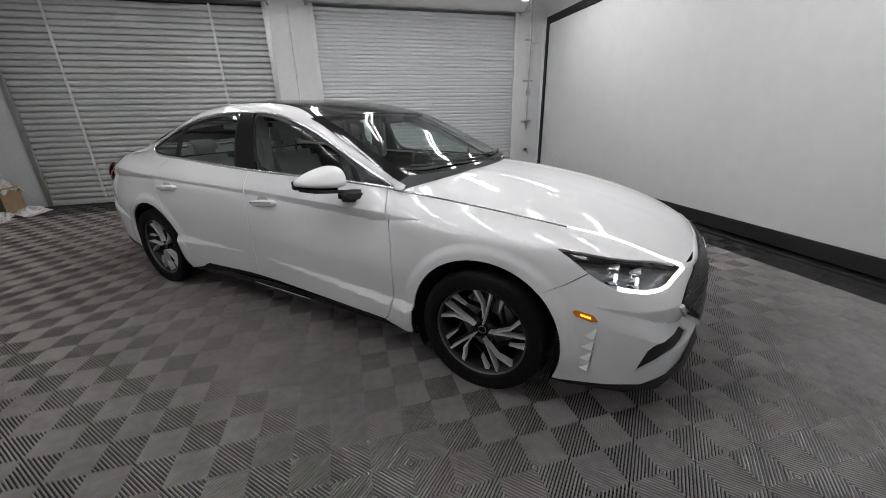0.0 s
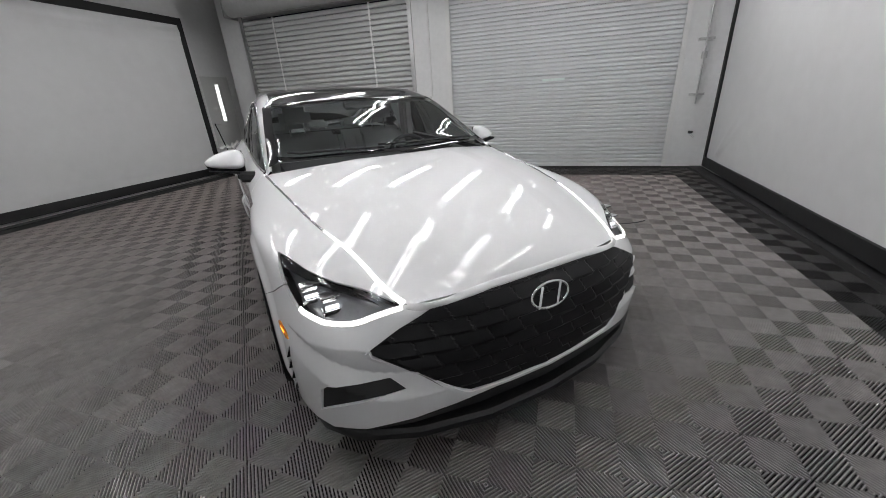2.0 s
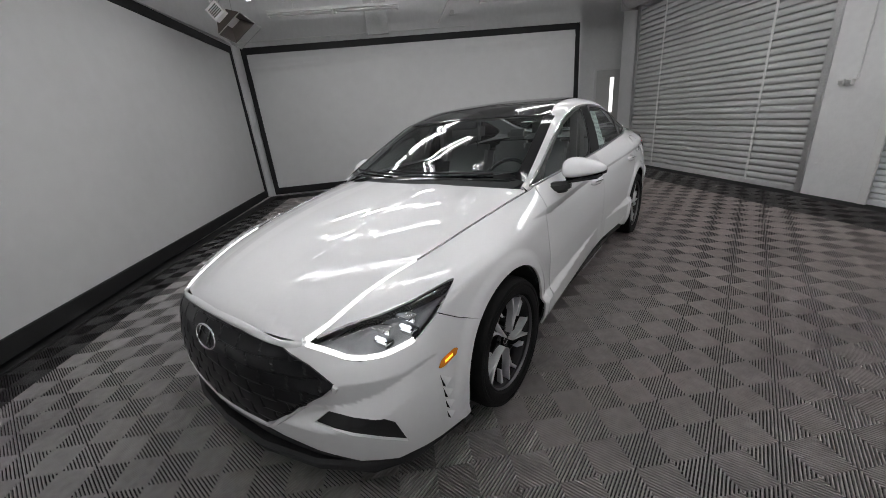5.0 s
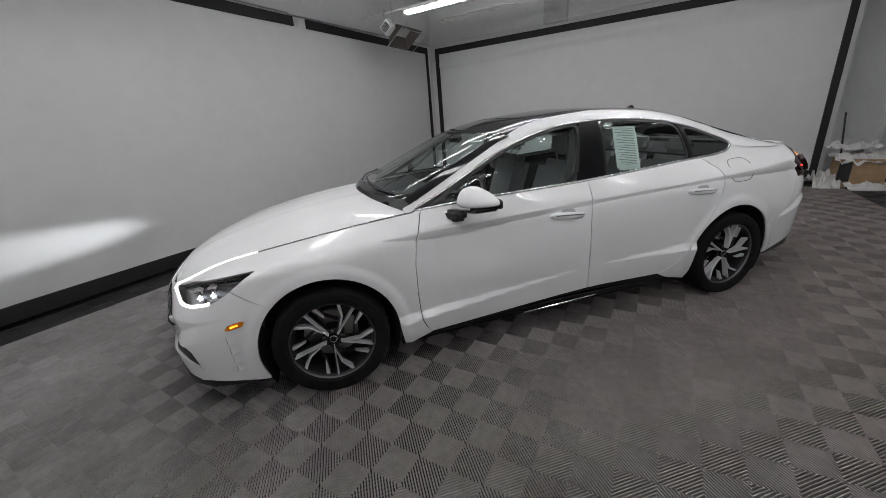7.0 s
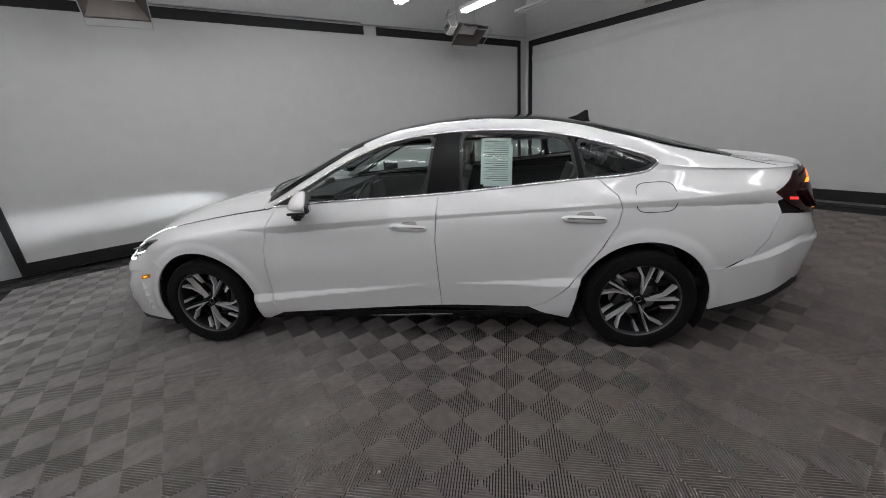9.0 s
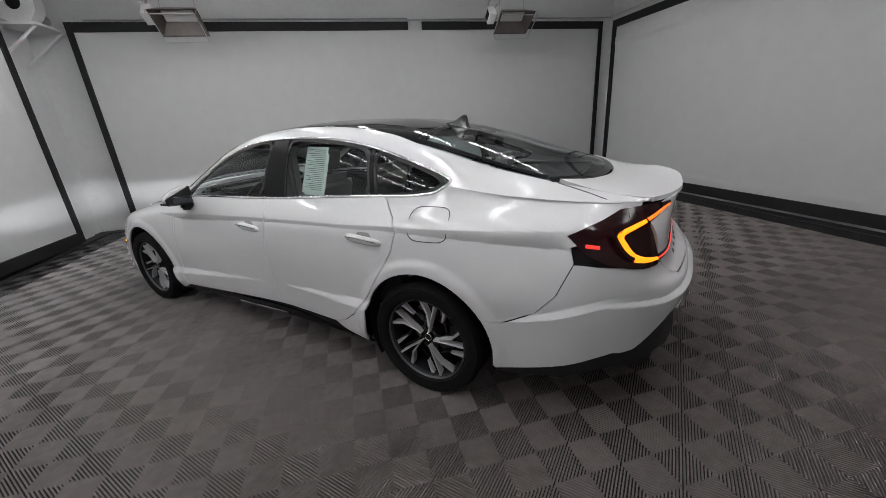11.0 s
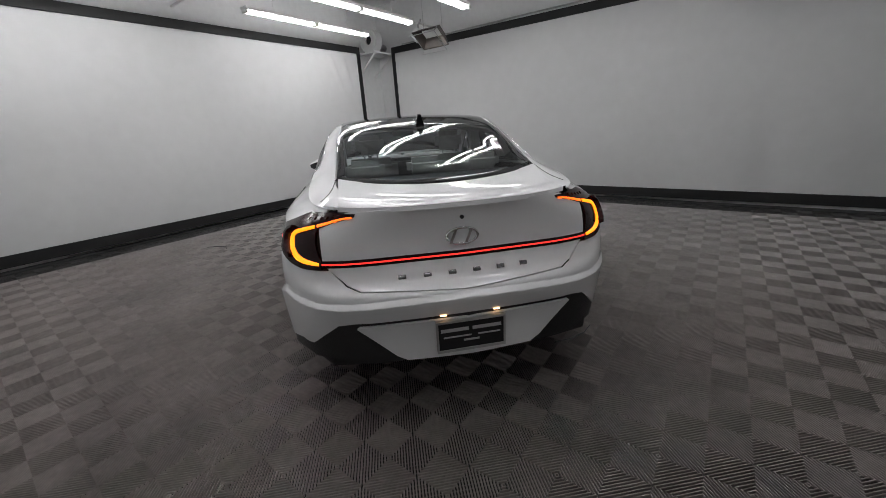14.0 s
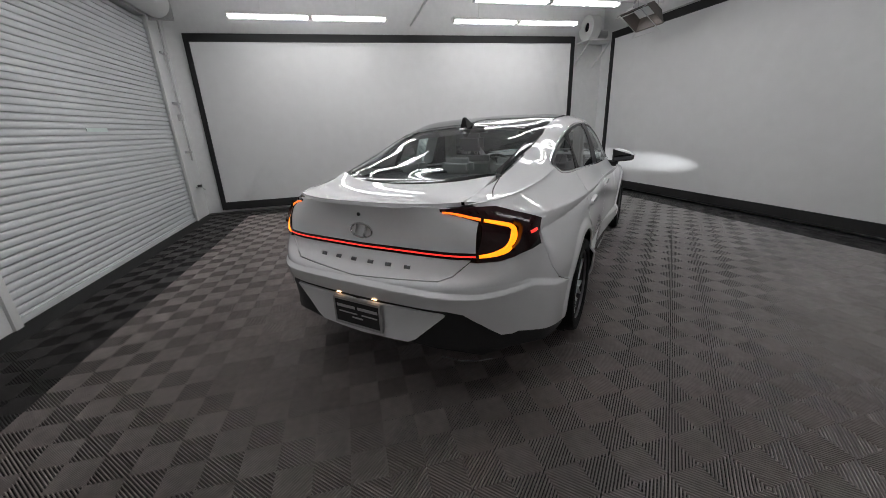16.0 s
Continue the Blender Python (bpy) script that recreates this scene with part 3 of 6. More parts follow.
def hermite(t, v):
    """A monotone-safe cubic through scalar keys; returns f(array)."""
    t, v = np.asarray(t, float), np.asarray(v, float)
    if t[0] > t[-1]:
        t, v = t[::-1], v[::-1]
    h, s = np.diff(t), np.diff(v) / np.diff(t)
    m = np.zeros(len(t))
    m[0], m[-1] = s[0], s[-1]
    for i in range(1, len(t) - 1):
        if s[i - 1] * s[i] > 0:
            w1, w2 = 2 * h[i] + h[i - 1], h[i] + 2 * h[i - 1]
            m[i] = (w1 + w2) / (w1 / s[i - 1] + w2 / s[i])

    def f(q):
        q = np.clip(np.asarray(q, float), t[0], t[-1])
        i = np.clip(np.searchsorted(t, q) - 1, 0, len(t) - 2)
        k = (q - t[i]) / h[i]
        return ((1 + 2 * k) * (1 - k) ** 2 * v[i] + k * (1 - k) ** 2 * h[i] * m[i]
                + k * k * (3 - 2 * k) * v[i + 1] + k * k * (k - 1) * h[i] * m[i + 1])
    return f


def step(a, b, q):
    k = np.clip((q - a) / (b - a), 0, 1)
    return k * k * (3 - 2 * k)


# six lines round the left half of the body, from the nose to the tail; each is a few (x, y, z)
SILL = [(2.35, 0, .23), (2.33, .3, .23), (2.275, .55, .22), (2.155, .768, .20), (1.86, .880, .17), (1.42, .885, .165), (.9, .872, .165),
        (-.2, .858, .19), (-1.42, .885, .19), (-1.9, .868, .22), (-2.27, .748, .30), (-2.44, .57, .33), (-2.51, .3, .34), (-2.53, 0, .34)]
LOW = [(2.365, 0, .42), (2.345, .3, .42), (2.287, .55, .42), (2.185, .760, .42), (1.89, .884, .42), (1.42, .902, .42), (.9, .893, .42),
       (-.2, .878, .43), (-1.42, .905, .45), (-1.95, .878, .48), (-2.31, .745, .5), (-2.455, .575, .52), (-2.52, .3, .53), (-2.535, 0, .53)]
MID = [(2.345, 0, .575), (2.325, .3, .57), (2.245, .55, .565), (2.125, .75, .565), (1.85, .868, .585), (1.42, .912, .63), (.9, .898, .60),
       (-.2, .888, .62), (-1.42, .915, .66), (-1.95, .883, .65), (-2.34, .742, .66), (-2.48, .572, .66), (-2.545, .3, .655), (-2.56, 0, .655)]
WAIST = [(2.325, 0, .625), (2.305, .3, .615), (2.225, .54, .615), (2.06, .74, .635), (1.82, .855, .67), (1.42, .905, .73), (.9, .89, .71),
         (-.2, .887, .74), (-1.42, .908, .79), (-1.95, .872, .785), (-2.325, .742, .74), (-2.437, .575, .715), (-2.485, .3, .705), (-2.497, 0, .705)]
SHOULDER = [(2.30, 0, .655), (2.285, .3, .645), (2.215, .525, .64), (2.035, .69, .69), (1.79, .815, .745), (1.42, .868, .80), (.9, .872, .815),
            (-.2, .87, .85), (-1.42, .885, .90), (-1.95, .833, .91), (-2.28, .725, .88), (-2.412, .578, .86), (-2.452, .3, .86), (-2.465, 0, .86)]
BELT = [(2.285, 0, .672), (2.27, .3, .662), (2.212, .505, .652), (2.0, .575, .735), (1.75, .64, .80), (1.42, .70, .858), (.88, .768, .93),
        (-.2, .79, .972), (-1.42, .755, 1.03), (-1.95, .68, 1.02), (-2.26, .60, 1.008), (-2.40, .48, 1.005), (-2.47, .28, 1.012), (-2.49, 0, 1.018)]
RINGS = [np.array(k) for k in (SILL, LOW, MID, WAIST, SHOULDER, BELT)]
chord = np.concatenate([[0], np.cumsum(np.linalg.norm(np.diff(RINGS[2], axis=0), axis=1))])
ring_curves = [cubic(chord, k) for k in RINGS]
V_KNOTS = np.array([0, .26, .46, .60, .78, 1.0])
HUB_Z, ARCH_Z, ARCH_R, WHEEL_X = 0.308, 0.31, 0.372, 1.42


def skin(s, v):
    """The lower body: s runs from nose (0) to tail along the car's left side, v from the sill (0) to the belt (1)."""
    s, v = np.broadcast_arrays(np.asarray(s, float), np.asarray(v, float))
    shape = s.shape
    s, v = s.ravel(), v.ravel()
    rows = np.stack([c(s) for c in ring_curves])
    n = len(V_KNOTS)
    basis = cubic(V_KNOTS, np.eye(n))(v)
    p = np.einsum("qk,kqc->qc", basis, rows)
    x, y, z = p.T
    mid = step(-2.45, -2.2, x) * (1 - step(1.75, 1.95, x))
    # lower door crease: a ledge that throws the sill outwards
    zc = .372 + (1.03 - x) * .045
    lean = np.where(x > -.24, (x + .14) / 1.14, (-.34 - x) / .74)
    lean = np.clip(lean, 0, 1) * step(-1.16, -1.04, x) * (1 - step(1.0, 1.12, x))
    p[:, 1] += .036 * lean * np.clip((zc - z) / (.004 + .042 * lean), 0, 1) * step(.12, .26, z)
    # the shoulder line: undercut below it
    zs = .842 + (.48 - x) * .033
    band = np.interp(x, [-2.1, -1.6, -1.2, -.6, 0, .5, .8, 1.1], [.080, .045, .022, .020, .030, .045, .050, .0])
    k = zs - z
    cut = np.where(k < band, np.clip(k, 0, None), band * np.clip(1 - (k - band) / .26, 0, 1) ** 1.5)
    p[:, 1] -= .58 * cut * mid * step(-2.2, -2.02, x)
    # a dark undercut from the grille's corner to the side marker
    zf = np.interp(x, [1.85, 1.913, 2.056, 2.209, 2.3], [.560, .546, .534, .532, .530])
    band = np.interp(x, [1.89, 2.07, 2.19, 2.27], [0, .022, .065, .11])
    k = zf - z
    cut = np.where(k < band, np.clip(k, 0, None), band * np.clip(1 - (k - band) / .075, 0, 1))
    cut = cut * step(-.01, .04, y - (.65 - (.53 - z) * 1.43)) * step(.3, .5, y) * (x > 1.8)
    p[:, 0] -= .34 * cut
    p[:, 1] -= .30 * cut
    # raised lips round the wheel openings
    for wx in (WHEEL_X, -WHEEL_X):
        r = np.hypot(x - wx, z - ARCH_Z)
        p[:, 1] += .012 * (1 - step(ARCH_R + .030, ARCH_R + .080, r)) * step(.2, .3, z) * (np.abs(x - wx) < .6)
    # ledge along the rear bumper
    zr = .505 + (-1.79 - x) * .33
    zr = np.where(x < -2.25, .657, zr)
    grow = step(-1.70, -2.15, x)
    wide = .006 + .026 * grow
    out = (.004 + .020 * grow) * step(-1.74, -1.84, x) * np.clip((zr - z) / wide, 0, 1) * step(zr - .62, zr - .36, z)
    p[:, 1] += out * (1 - .85 * step(-2.12, -2.36, x))
    zr = np.interp(y, [0, .3, .64, .8], [.652, .645, .628, .640])
    p[:, 0] -= .024 * step(-2.18, -2.36, x) * np.clip((zr - z) / .020, 0, 1) * step(zr - .60, zr - .30, z)
    return p.reshape(shape + (3,))


# the cabin: cross-sections along x, from the belt (0) over the roof's edge to the middle (1)
X_CAB = np.array([1.14, .95, .85, .5, .25, -.1, -.4, -.8, -1.1, -1.4, -1.7, -1.95, -2.2, -2.38])
belt_run = skin(np.linspace(chord[3], chord[12], 400), 1.0)[::-1]
cab_belt_y = lambda x: np.interp(x, belt_run[:, 0], belt_run[:, 1])
cab_belt_z = lambda x: np.interp(x, belt_run[:, 0], belt_run[:, 2])
gut_y = hermite(X_CAB, [.735, .755, .752, .722, .692, .668, .660, .658, .660, .668, .672, .655, .605, .50])
gut_z = hermite(X_CAB, [.925, .930, .955, 1.118, 1.235, 1.322, 1.336, 1.312, 1.252, 1.152, 1.075, 1.042, 1.018, 1.008])
rail_y = hermite(X_CAB, [.69, .715, .705, .66, .625, .598, .588, .582, .575, .565, .553, .54, .52, .44])
rail_z = hermite(X_CAB, [.945, .962, 1.008, 1.178, 1.288, 1.366, 1.383, 1.364, 1.312, 1.232, 1.142, 1.085, 1.032, 1.012])
mid_z = hermite(X_CAB, [.988, 1.062, 1.104, 1.244, 1.332, 1.402, 1.420, 1.405, 1.362, 1.292, 1.207, 1.128, 1.047, 1.02])
W_KNOTS = np.array([0, .24, .46, .58, .80, 1.0])


def cabin(x, w):
    x, w = np.broadcast_arrays(np.asarray(x, float), np.asarray(w, float))
    shape = x.shape
    x, w = x.ravel(), w.ravel()
    by, bz, gy, gz, ry, rz, cz = cab_belt_y(x), cab_belt_z(x), gut_y(x), gut_z(x), rail_y(x), rail_z(x), mid_z(x)
    bz = np.minimum(bz, gz - .002)
    my, mz = by + (gy - by) * .46 + .012 * step(1.0, .4, x), bz + (gz - bz) * .52
    ys = np.stack([by, my, gy, ry, ry * .54, ry * 0])
    zs = np.stack([bz, mz, gz, rz, cz - (cz - rz) * .24, cz])
    basis = cubic(W_KNOTS, np.eye(6))(w)
    return np.stack([x, np.einsum("qk,kq->q", basis, ys), np.einsum("qk,kq->q", basis, zs)], -1).reshape(shape + (3,))


hood_fit = np.polyfit(np.sqrt(2.31 - np.array([2.30, 2.285, 2.21, 2.07, 1.85, 1.65, 1.4, 1.2, 1.1, .8])), [.655, .672, .735, .803, .868, .912, .952, .978, .988, 1.0], 4)
hood_z = lambda x: np.polyval(hood_fit, np.sqrt(np.maximum(2.31 - x, 1e-6)))
edge_run = skin(np.linspace(chord[2], chord[6] + .05, 26), 1.0)[::-1]
edge_fit = cubic(edge_run[:, 0], edge_run[:, 1:])
edge_y, edge_z = (lambda x: edge_fit(x)[..., 0]), (lambda x: edge_fit(x)[..., 1])


def hood(a, b):
    """a from the nose (0) to the windscreen (1), b from side to side (-1 to 1)."""
    a, b = np.broadcast_arrays(np.asarray(a, float), np.asarray(b, float))
    x0, x1 = 2.285 - .073 * np.abs(b) ** 2.2, 1.118 - .228 * np.abs(b) ** 2.2
    x = x0 + (x1 - x0) * a
    y = b * edge_y(x)
    ze = edge_z(x)
    top = hood_z(x + .073 * np.abs(b) ** 2.2 * (1 - a) ** 2)
    z = top - (top - ze) * np.abs(b) ** 2.5
    # the nose end rolls down onto the bumper
    tip = hood_z(x0 + .073 * np.abs(b) ** 2.2)
    tip = tip - (tip - edge_z(x0)) * np.abs(b) ** 2.5
    z = z + (.670 - .020 * np.abs(b) ** 2 - tip) * np.exp(-(a / .022) ** 2)
    fade = step(2.2, 2.05, x)
    z = z + .0042 * fade * np.clip(1 - np.abs(np.abs(b) - (.48 - .10 * a)) / .15, 0, 1)
    return np.stack([x, y, z], -1)


def deck(a, b):
    """The boot's top: a from the rear window (0) to the lip (1)."""
    a, b = np.broadcast_arrays(np.asarray(a, float), np.asarray(b, float))
    x0, x1 = -2.155 + .175 * np.abs(b) ** 2.2, -2.492 + .125 * np.abs(b) ** 3
    x = x0 + (x1 - x0) * a
    y = b * (.535 - .02 * a)
    z = (mid_z(x0) - .004) * (1 - a) + 1.0 * a
    z = np.where(np.abs(b) > 0, z - np.abs(b) ** 3 * (.02 * (1 - a)), z) + .020 * a ** 3 - .012 * np.sin(np.pi * a)
    return np.stack([x, y, z], -1)


class Sheet:
    """A curved surface f(u, v) with a table for finding (u, v) of a place."""
    def __init__(self, f, u, v):
        self.f, self.u, self.v = f, u, v
        self.gu, self.gv = np.meshgrid(np.linspace(*u, 260), np.linspace(*v, 90), indexing="ij")
        self.p = f(self.gu, self.gv).reshape(-1, 3)
        self.fu, self.fv = self.gu.ravel(), self.gv.ravel()

    def find(self, x, y, z, lo=None, hi=None):
        """The (u, v) whose place comes nearest to the given coordinates; None: any."""
        ask = [(i, c) for i, c in enumerate((x, y, z)) if c is not None]
        d = sum((self.p[:, i] - c) ** 2 for i, c in ask)
        if lo is not None:
            d = d + 9 * ((self.fu < lo) | (self.fu > hi))
        k = np.argmin(d)
        q = np.array([self.fu[k], self.fv[k]])
        idx, want = [i for i, c in ask], np.array([c for i, c in ask])
        eu, ev = (self.u[1] - self.u[0]) * 1e-4, (self.v[1] - self.v[0]) * 1e-4
        cell = np.array([(self.u[1] - self.u[0]) / 200, (self.v[1] - self.v[0]) / 60])
        best, start = np.sum((self.f(*q)[idx] - want) ** 2), q.copy()
        for _ in range(4):
            p0, pu, pv = self.f(np.array([q[0], q[0] + eu, q[0]]), np.array([q[1], q[1], q[1] + ev]))[:, idx]
            j = np.stack([(pu - p0) / eu, (pv - p0) / ev], 1)
            move = np.linalg.lstsq(j, want - p0, rcond=1e-4)[0]
            t = q + np.clip(move, -cell, cell)
            t = np.clip(t, [self.u[0], self.v[0]], [self.u[1], self.v[1]])
            e = np.sum((self.f(*t)[idx] - want) ** 2)
            if e >= best:
                break
            best, q = e, t
        return float(q[0]), float(q[1])

    def normal(self, u, v):
        du, dv = (self.u[1] - self.u[0]) * 2e-4, (self.v[1] - self.v[0]) * 2e-3
        c = lambda a, b: (np.clip(a, *self.u), np.clip(b, *self.v))
        a = self.f(*c(u + du, v)) - self.f(*c(u - du, v))
        b = self.f(*c(u, v + dv)) - self.f(*c(u, v - dv))
        n = np.cross(a, b)
        ln = np.linalg.norm(n, axis=-1, keepdims=True)
        return n / np.maximum(ln, 1e-12)


S_END = chord[-1]
BODY = Sheet(skin, (0.0, chord[-1]), (0.0, 1.0))
CABIN_SKIN = Sheet(cabin, (-2.38, 1.14), (0.0, 1.0))
FRONT = Sheet(lambda q, v: skin(np.abs(q), v) * np.stack([np.ones_like(q + v), np.where(q + 0 * v < 0, -1.0, 1.0), np.ones_like(q + v)], -1), (-chord[5], chord[5]), (0.0, 1.0))
TAIL = Sheet(lambda q, v: skin(S_END - np.abs(q), v) * np.stack([np.ones_like(q + v), np.where(q + 0 * v < 0, -1.0, 1.0), np.ones_like(q + v)], -1), (-(chord[-1] - chord[8]), chord[-1] - chord[8]), (0.0, 1.0))
CABF = Sheet(lambda x, q: cabin(x, 1 - np.abs(q)) * np.stack([np.ones_like(q + x), np.where(q + 0 * x < 0, -1.0, 1.0), np.ones_like(q + x)], -1), (-2.38, 1.14), (-1.0, 1.0))
HOOD_SKIN = Sheet(hood, (0.0, 1.0), (-1.0, 1.0))
DECK_SKIN = Sheet(deck, (0.0, 1.0), (-1.0, 1.0))


def clip_half(poly, axis, at, keep_above):
    out = []
    for i in range(len(poly)):
        a, b = poly[i - 1], poly[i]
        ia, ib = ((a[axis] >= at) == keep_above) or a[axis] == at, ((b[axis] >= at) == keep_above) or b[axis] == at
        if ia != ib:
            k = (at - a[axis]) / (b[axis] - a[axis])
            c = [a[0] + (b[0] - a[0]) * k, a[1] + (b[1] - a[1]) * k]
            c[axis] = at
            out.append(tuple(c))
        if ib:
            out.append(b)
    return out


def inside(poly):
    p = np.array(poly)

    def test(u, v):
        a, b = p, np.roll(p, -1, 0)
        cross = ((a[:, 1] > v) != (b[:, 1] > v))
        with np.errstate(divide="ignore", invalid="ignore"):
            xs = a[:, 0] + (v - a[:, 1]) / (b[:, 1] - a[:, 1]) * (b[:, 0] - a[:, 0])
        return bool((np.sum(cross & (xs > u)) % 2) == 1)
    return test


def panel(name, sheet, outline, material, parent, nu=40, nv=16, lift=0.0, skirt=0.012, mirror=False, label="", hole=None, relief=None, seam=None):
    """A body panel: the part of a sheet inside an outline given in (u, v), with turned-in edges."""
    us, vs = [p[0] for p in outline], [p[1] for p in outline]
    gu = np.linspace(min(us), max(us), nu + 1)
    gv = np.linspace(min(vs), max(vs), nv + 1)
    du, dv = gu[1] - gu[0], gv[1] - gv[0]
    # triangles between the outline and the points of a grid inside it
    rim_uv = np.array([(p[0] / du, p[1] / dv) for p in outline])
    gx, gy = (k.ravel() for k in np.meshgrid(gu[1:-1] / du, gv[1:-1] / dv, indexing="ij"))
    keep = np.zeros(len(gx), bool)
    near = np.full(len(gx), 9.0)
    for (ax, ay), (bx, by) in zip(rim_uv, np.roll(rim_uv, -1, 0)):
        if ay != by:
            keep ^= ((ay > gy) != (by > gy)) & (ax + (gy - ay) / (by - ay) * (bx - ax) > gx)
        ln = max((bx - ax) ** 2 + (by - ay) ** 2, 1e-12)
        k = np.clip(((gx - ax) * (bx - ax) + (gy - ay) * (by - ay)) / ln, 0, 1)
        near = np.minimum(near, np.hypot(gx - ax - k * (bx - ax), gy - ay - k * (by - ay)))
    keep &= near > .3
    seeds = [Vector(p) for p in rim_uv] + [Vector(p) for p in zip(gx[keep], gy[keep])]
    rims = [list(range(len(rim_uv)))]
    for loop in (hole.loops if hole else []):
        rims.append(list(range(len(seeds), len(seeds) + len(loop))))
        seeds += [Vector((p[0] / du, p[1] / dv)) for p in loop]
    got = delaunay_2d_cdt(seeds, [], rims, 1, 1e-4)
    within = inside(rim_uv)
    pts = [(p[0] * du, p[1] * dv) for p in got[0]]
    faces = []
    for f in got[2]:
        q = np.array([pts[k] for k in f])
        c = q.mean(0)
        if hole and (hole(*c) or not within(c[0] / du, c[1] / dv)):
            continue
        faces.append(list(f))
    uv = np.array(pts)
    pos = sheet.f(uv[:, 0], uv[:, 1])
    nor = sheet.normal(uv[:, 0], uv[:, 1])
    # outward is away from the car's core
    core = pos - np.array([0, 0, .55]) * 1.0
    core[:, 0] = np.where(np.abs(pos[:, 0]) > 1.9, pos[:, 0] - np.sign(pos[:, 0]) * 1.9, 0) * 1.5
    if (np.einsum("ij,ij->i", nor, core) < 0).mean() > .5:
        nor = -nor
    if seam is not None:
        nor = seam(uv, pos, nor)
    pos = pos + nor * (lift if relief is None else lift + relief(pos))[..., None] if relief is not None else pos + nor * lift
    if mirror:
        pos, nor = pos * (1, -1, 1), nor * (1, -1, 1)
    # consistent winding
    verts = [tuple(p) for p in pos]
    vn = [tuple(n) for n in nor]
    out, loops, vote = [], [], 0.0
    for i, f in enumerate(faces):
        (ax, ay), (bx, by), (cx, cy) = (uv[k] for k in f[:3])
        if (bx - ax) * (cy - ay) < (by - ay) * (cx - ax):
            faces[i] = f = f[::-1]
        vote += np.cross(pos[f[1]] - pos[f[0]], pos[f[2]] - pos[f[0]]) @ nor[f[0]]
    for f in faces:
        f = f if vote > 0 else f[::-1]
        out.append(f)
        loops += [vn[k] for k in f]
    if skirt:
        count = {}
        for f in out:
            for a, b in zip(f, f[1:] + f[:1]):
                count[(a, b)] = count.get((a, b), 0) + 1
        rim = [(a, b) for a, b in count if (b, a) not in count]
        low = {}
        for a, b in rim:
            for k in (a, b):
                if k not in low:
                    low[k] = len(verts)
                    verts.append(tuple(pos[k] - nor[k] * skirt))
            f = [b, a, low[a], low[b]]
            e = np.cross(pos[b] - pos[a], nor[a])
            ln = np.linalg.norm(e)
            e = tuple(e / ln) if ln > 1e-9 else vn[a]
            out.append(f)
            loops += [e] * 4
    me = bpy.data.meshes.new(name)
    me.from_pydata(verts, [], out)
    me.materials.append(material)
    me.polygons.foreach_set("use_smooth", [relief is None] * len(me.polygons))
    if relief is None and len(me.loops) == len(loops):
        me.normals_split_custom_set(loops)
    ob = new(name, me)
    ob.parent = parent
    if label:
        ob["label"] = label
    return ob


def shrink(poly, d):
    """Pull a closed 2D outline in by d."""
    p = np.array(poly)
    e = np.roll(p, -1, 0) - p
    area = 0.5 * np.sum(p[:, 0] * np.roll(p[:, 1], -1) - np.roll(p[:, 0], -1) * p[:, 1])
    n = np.stack([-e[:, 1], e[:, 0]], 1) * (1 if area > 0 else -1)
    n /= np.maximum(np.linalg.norm(n, axis=1, keepdims=True), 1e-9)
    m = n + np.roll(n, 1, 0)
    m /= np.maximum(np.linalg.norm(m, axis=1, keepdims=True), .35)
    return [tuple(q) for q in p + m * d]


def dense(poly, n=6, closed=True):
    out = []
    m = len(poly)
    for i in range(m if closed else m - 1):
        a, b = np.array(poly[i], float), np.array(poly[(i + 1) % m], float)
        out += [tuple(a + (b - a) * k / n) for k in range(n)]
    return out if closed else out + [tuple(poly[-1])]


def rounded(poly, r=.25, n=4):
    """Soften the corners of a closed outline."""
    out = []
    m = len(poly)
    for i in range(m):
        p, q, s = (np.array(poly[k % m], float) for k in (i - 1, i, i + 1))
        a, b = q + (p - q) * r, q + (s - q) * r
        out += [tuple((1 - k) ** 2 * a + 2 * k * (1 - k) * q + k * k * b) for k in np.linspace(0, 1, n)]
    return out


def on_side(sheet, poly, gap=.0025, lo=None, hi=None, n=5):
    """An outline in (x, z) of the car's flank, as (u, v) of a sheet."""
    return [sheet.find(x, None, z, lo, hi) for x, z in dense(shrink(poly, gap), n)]


def on_sheet(sheet, poly, n=5, lo=None, hi=None):
    return [sheet.find(*p, lo, hi) for p in dense(poly, n)]


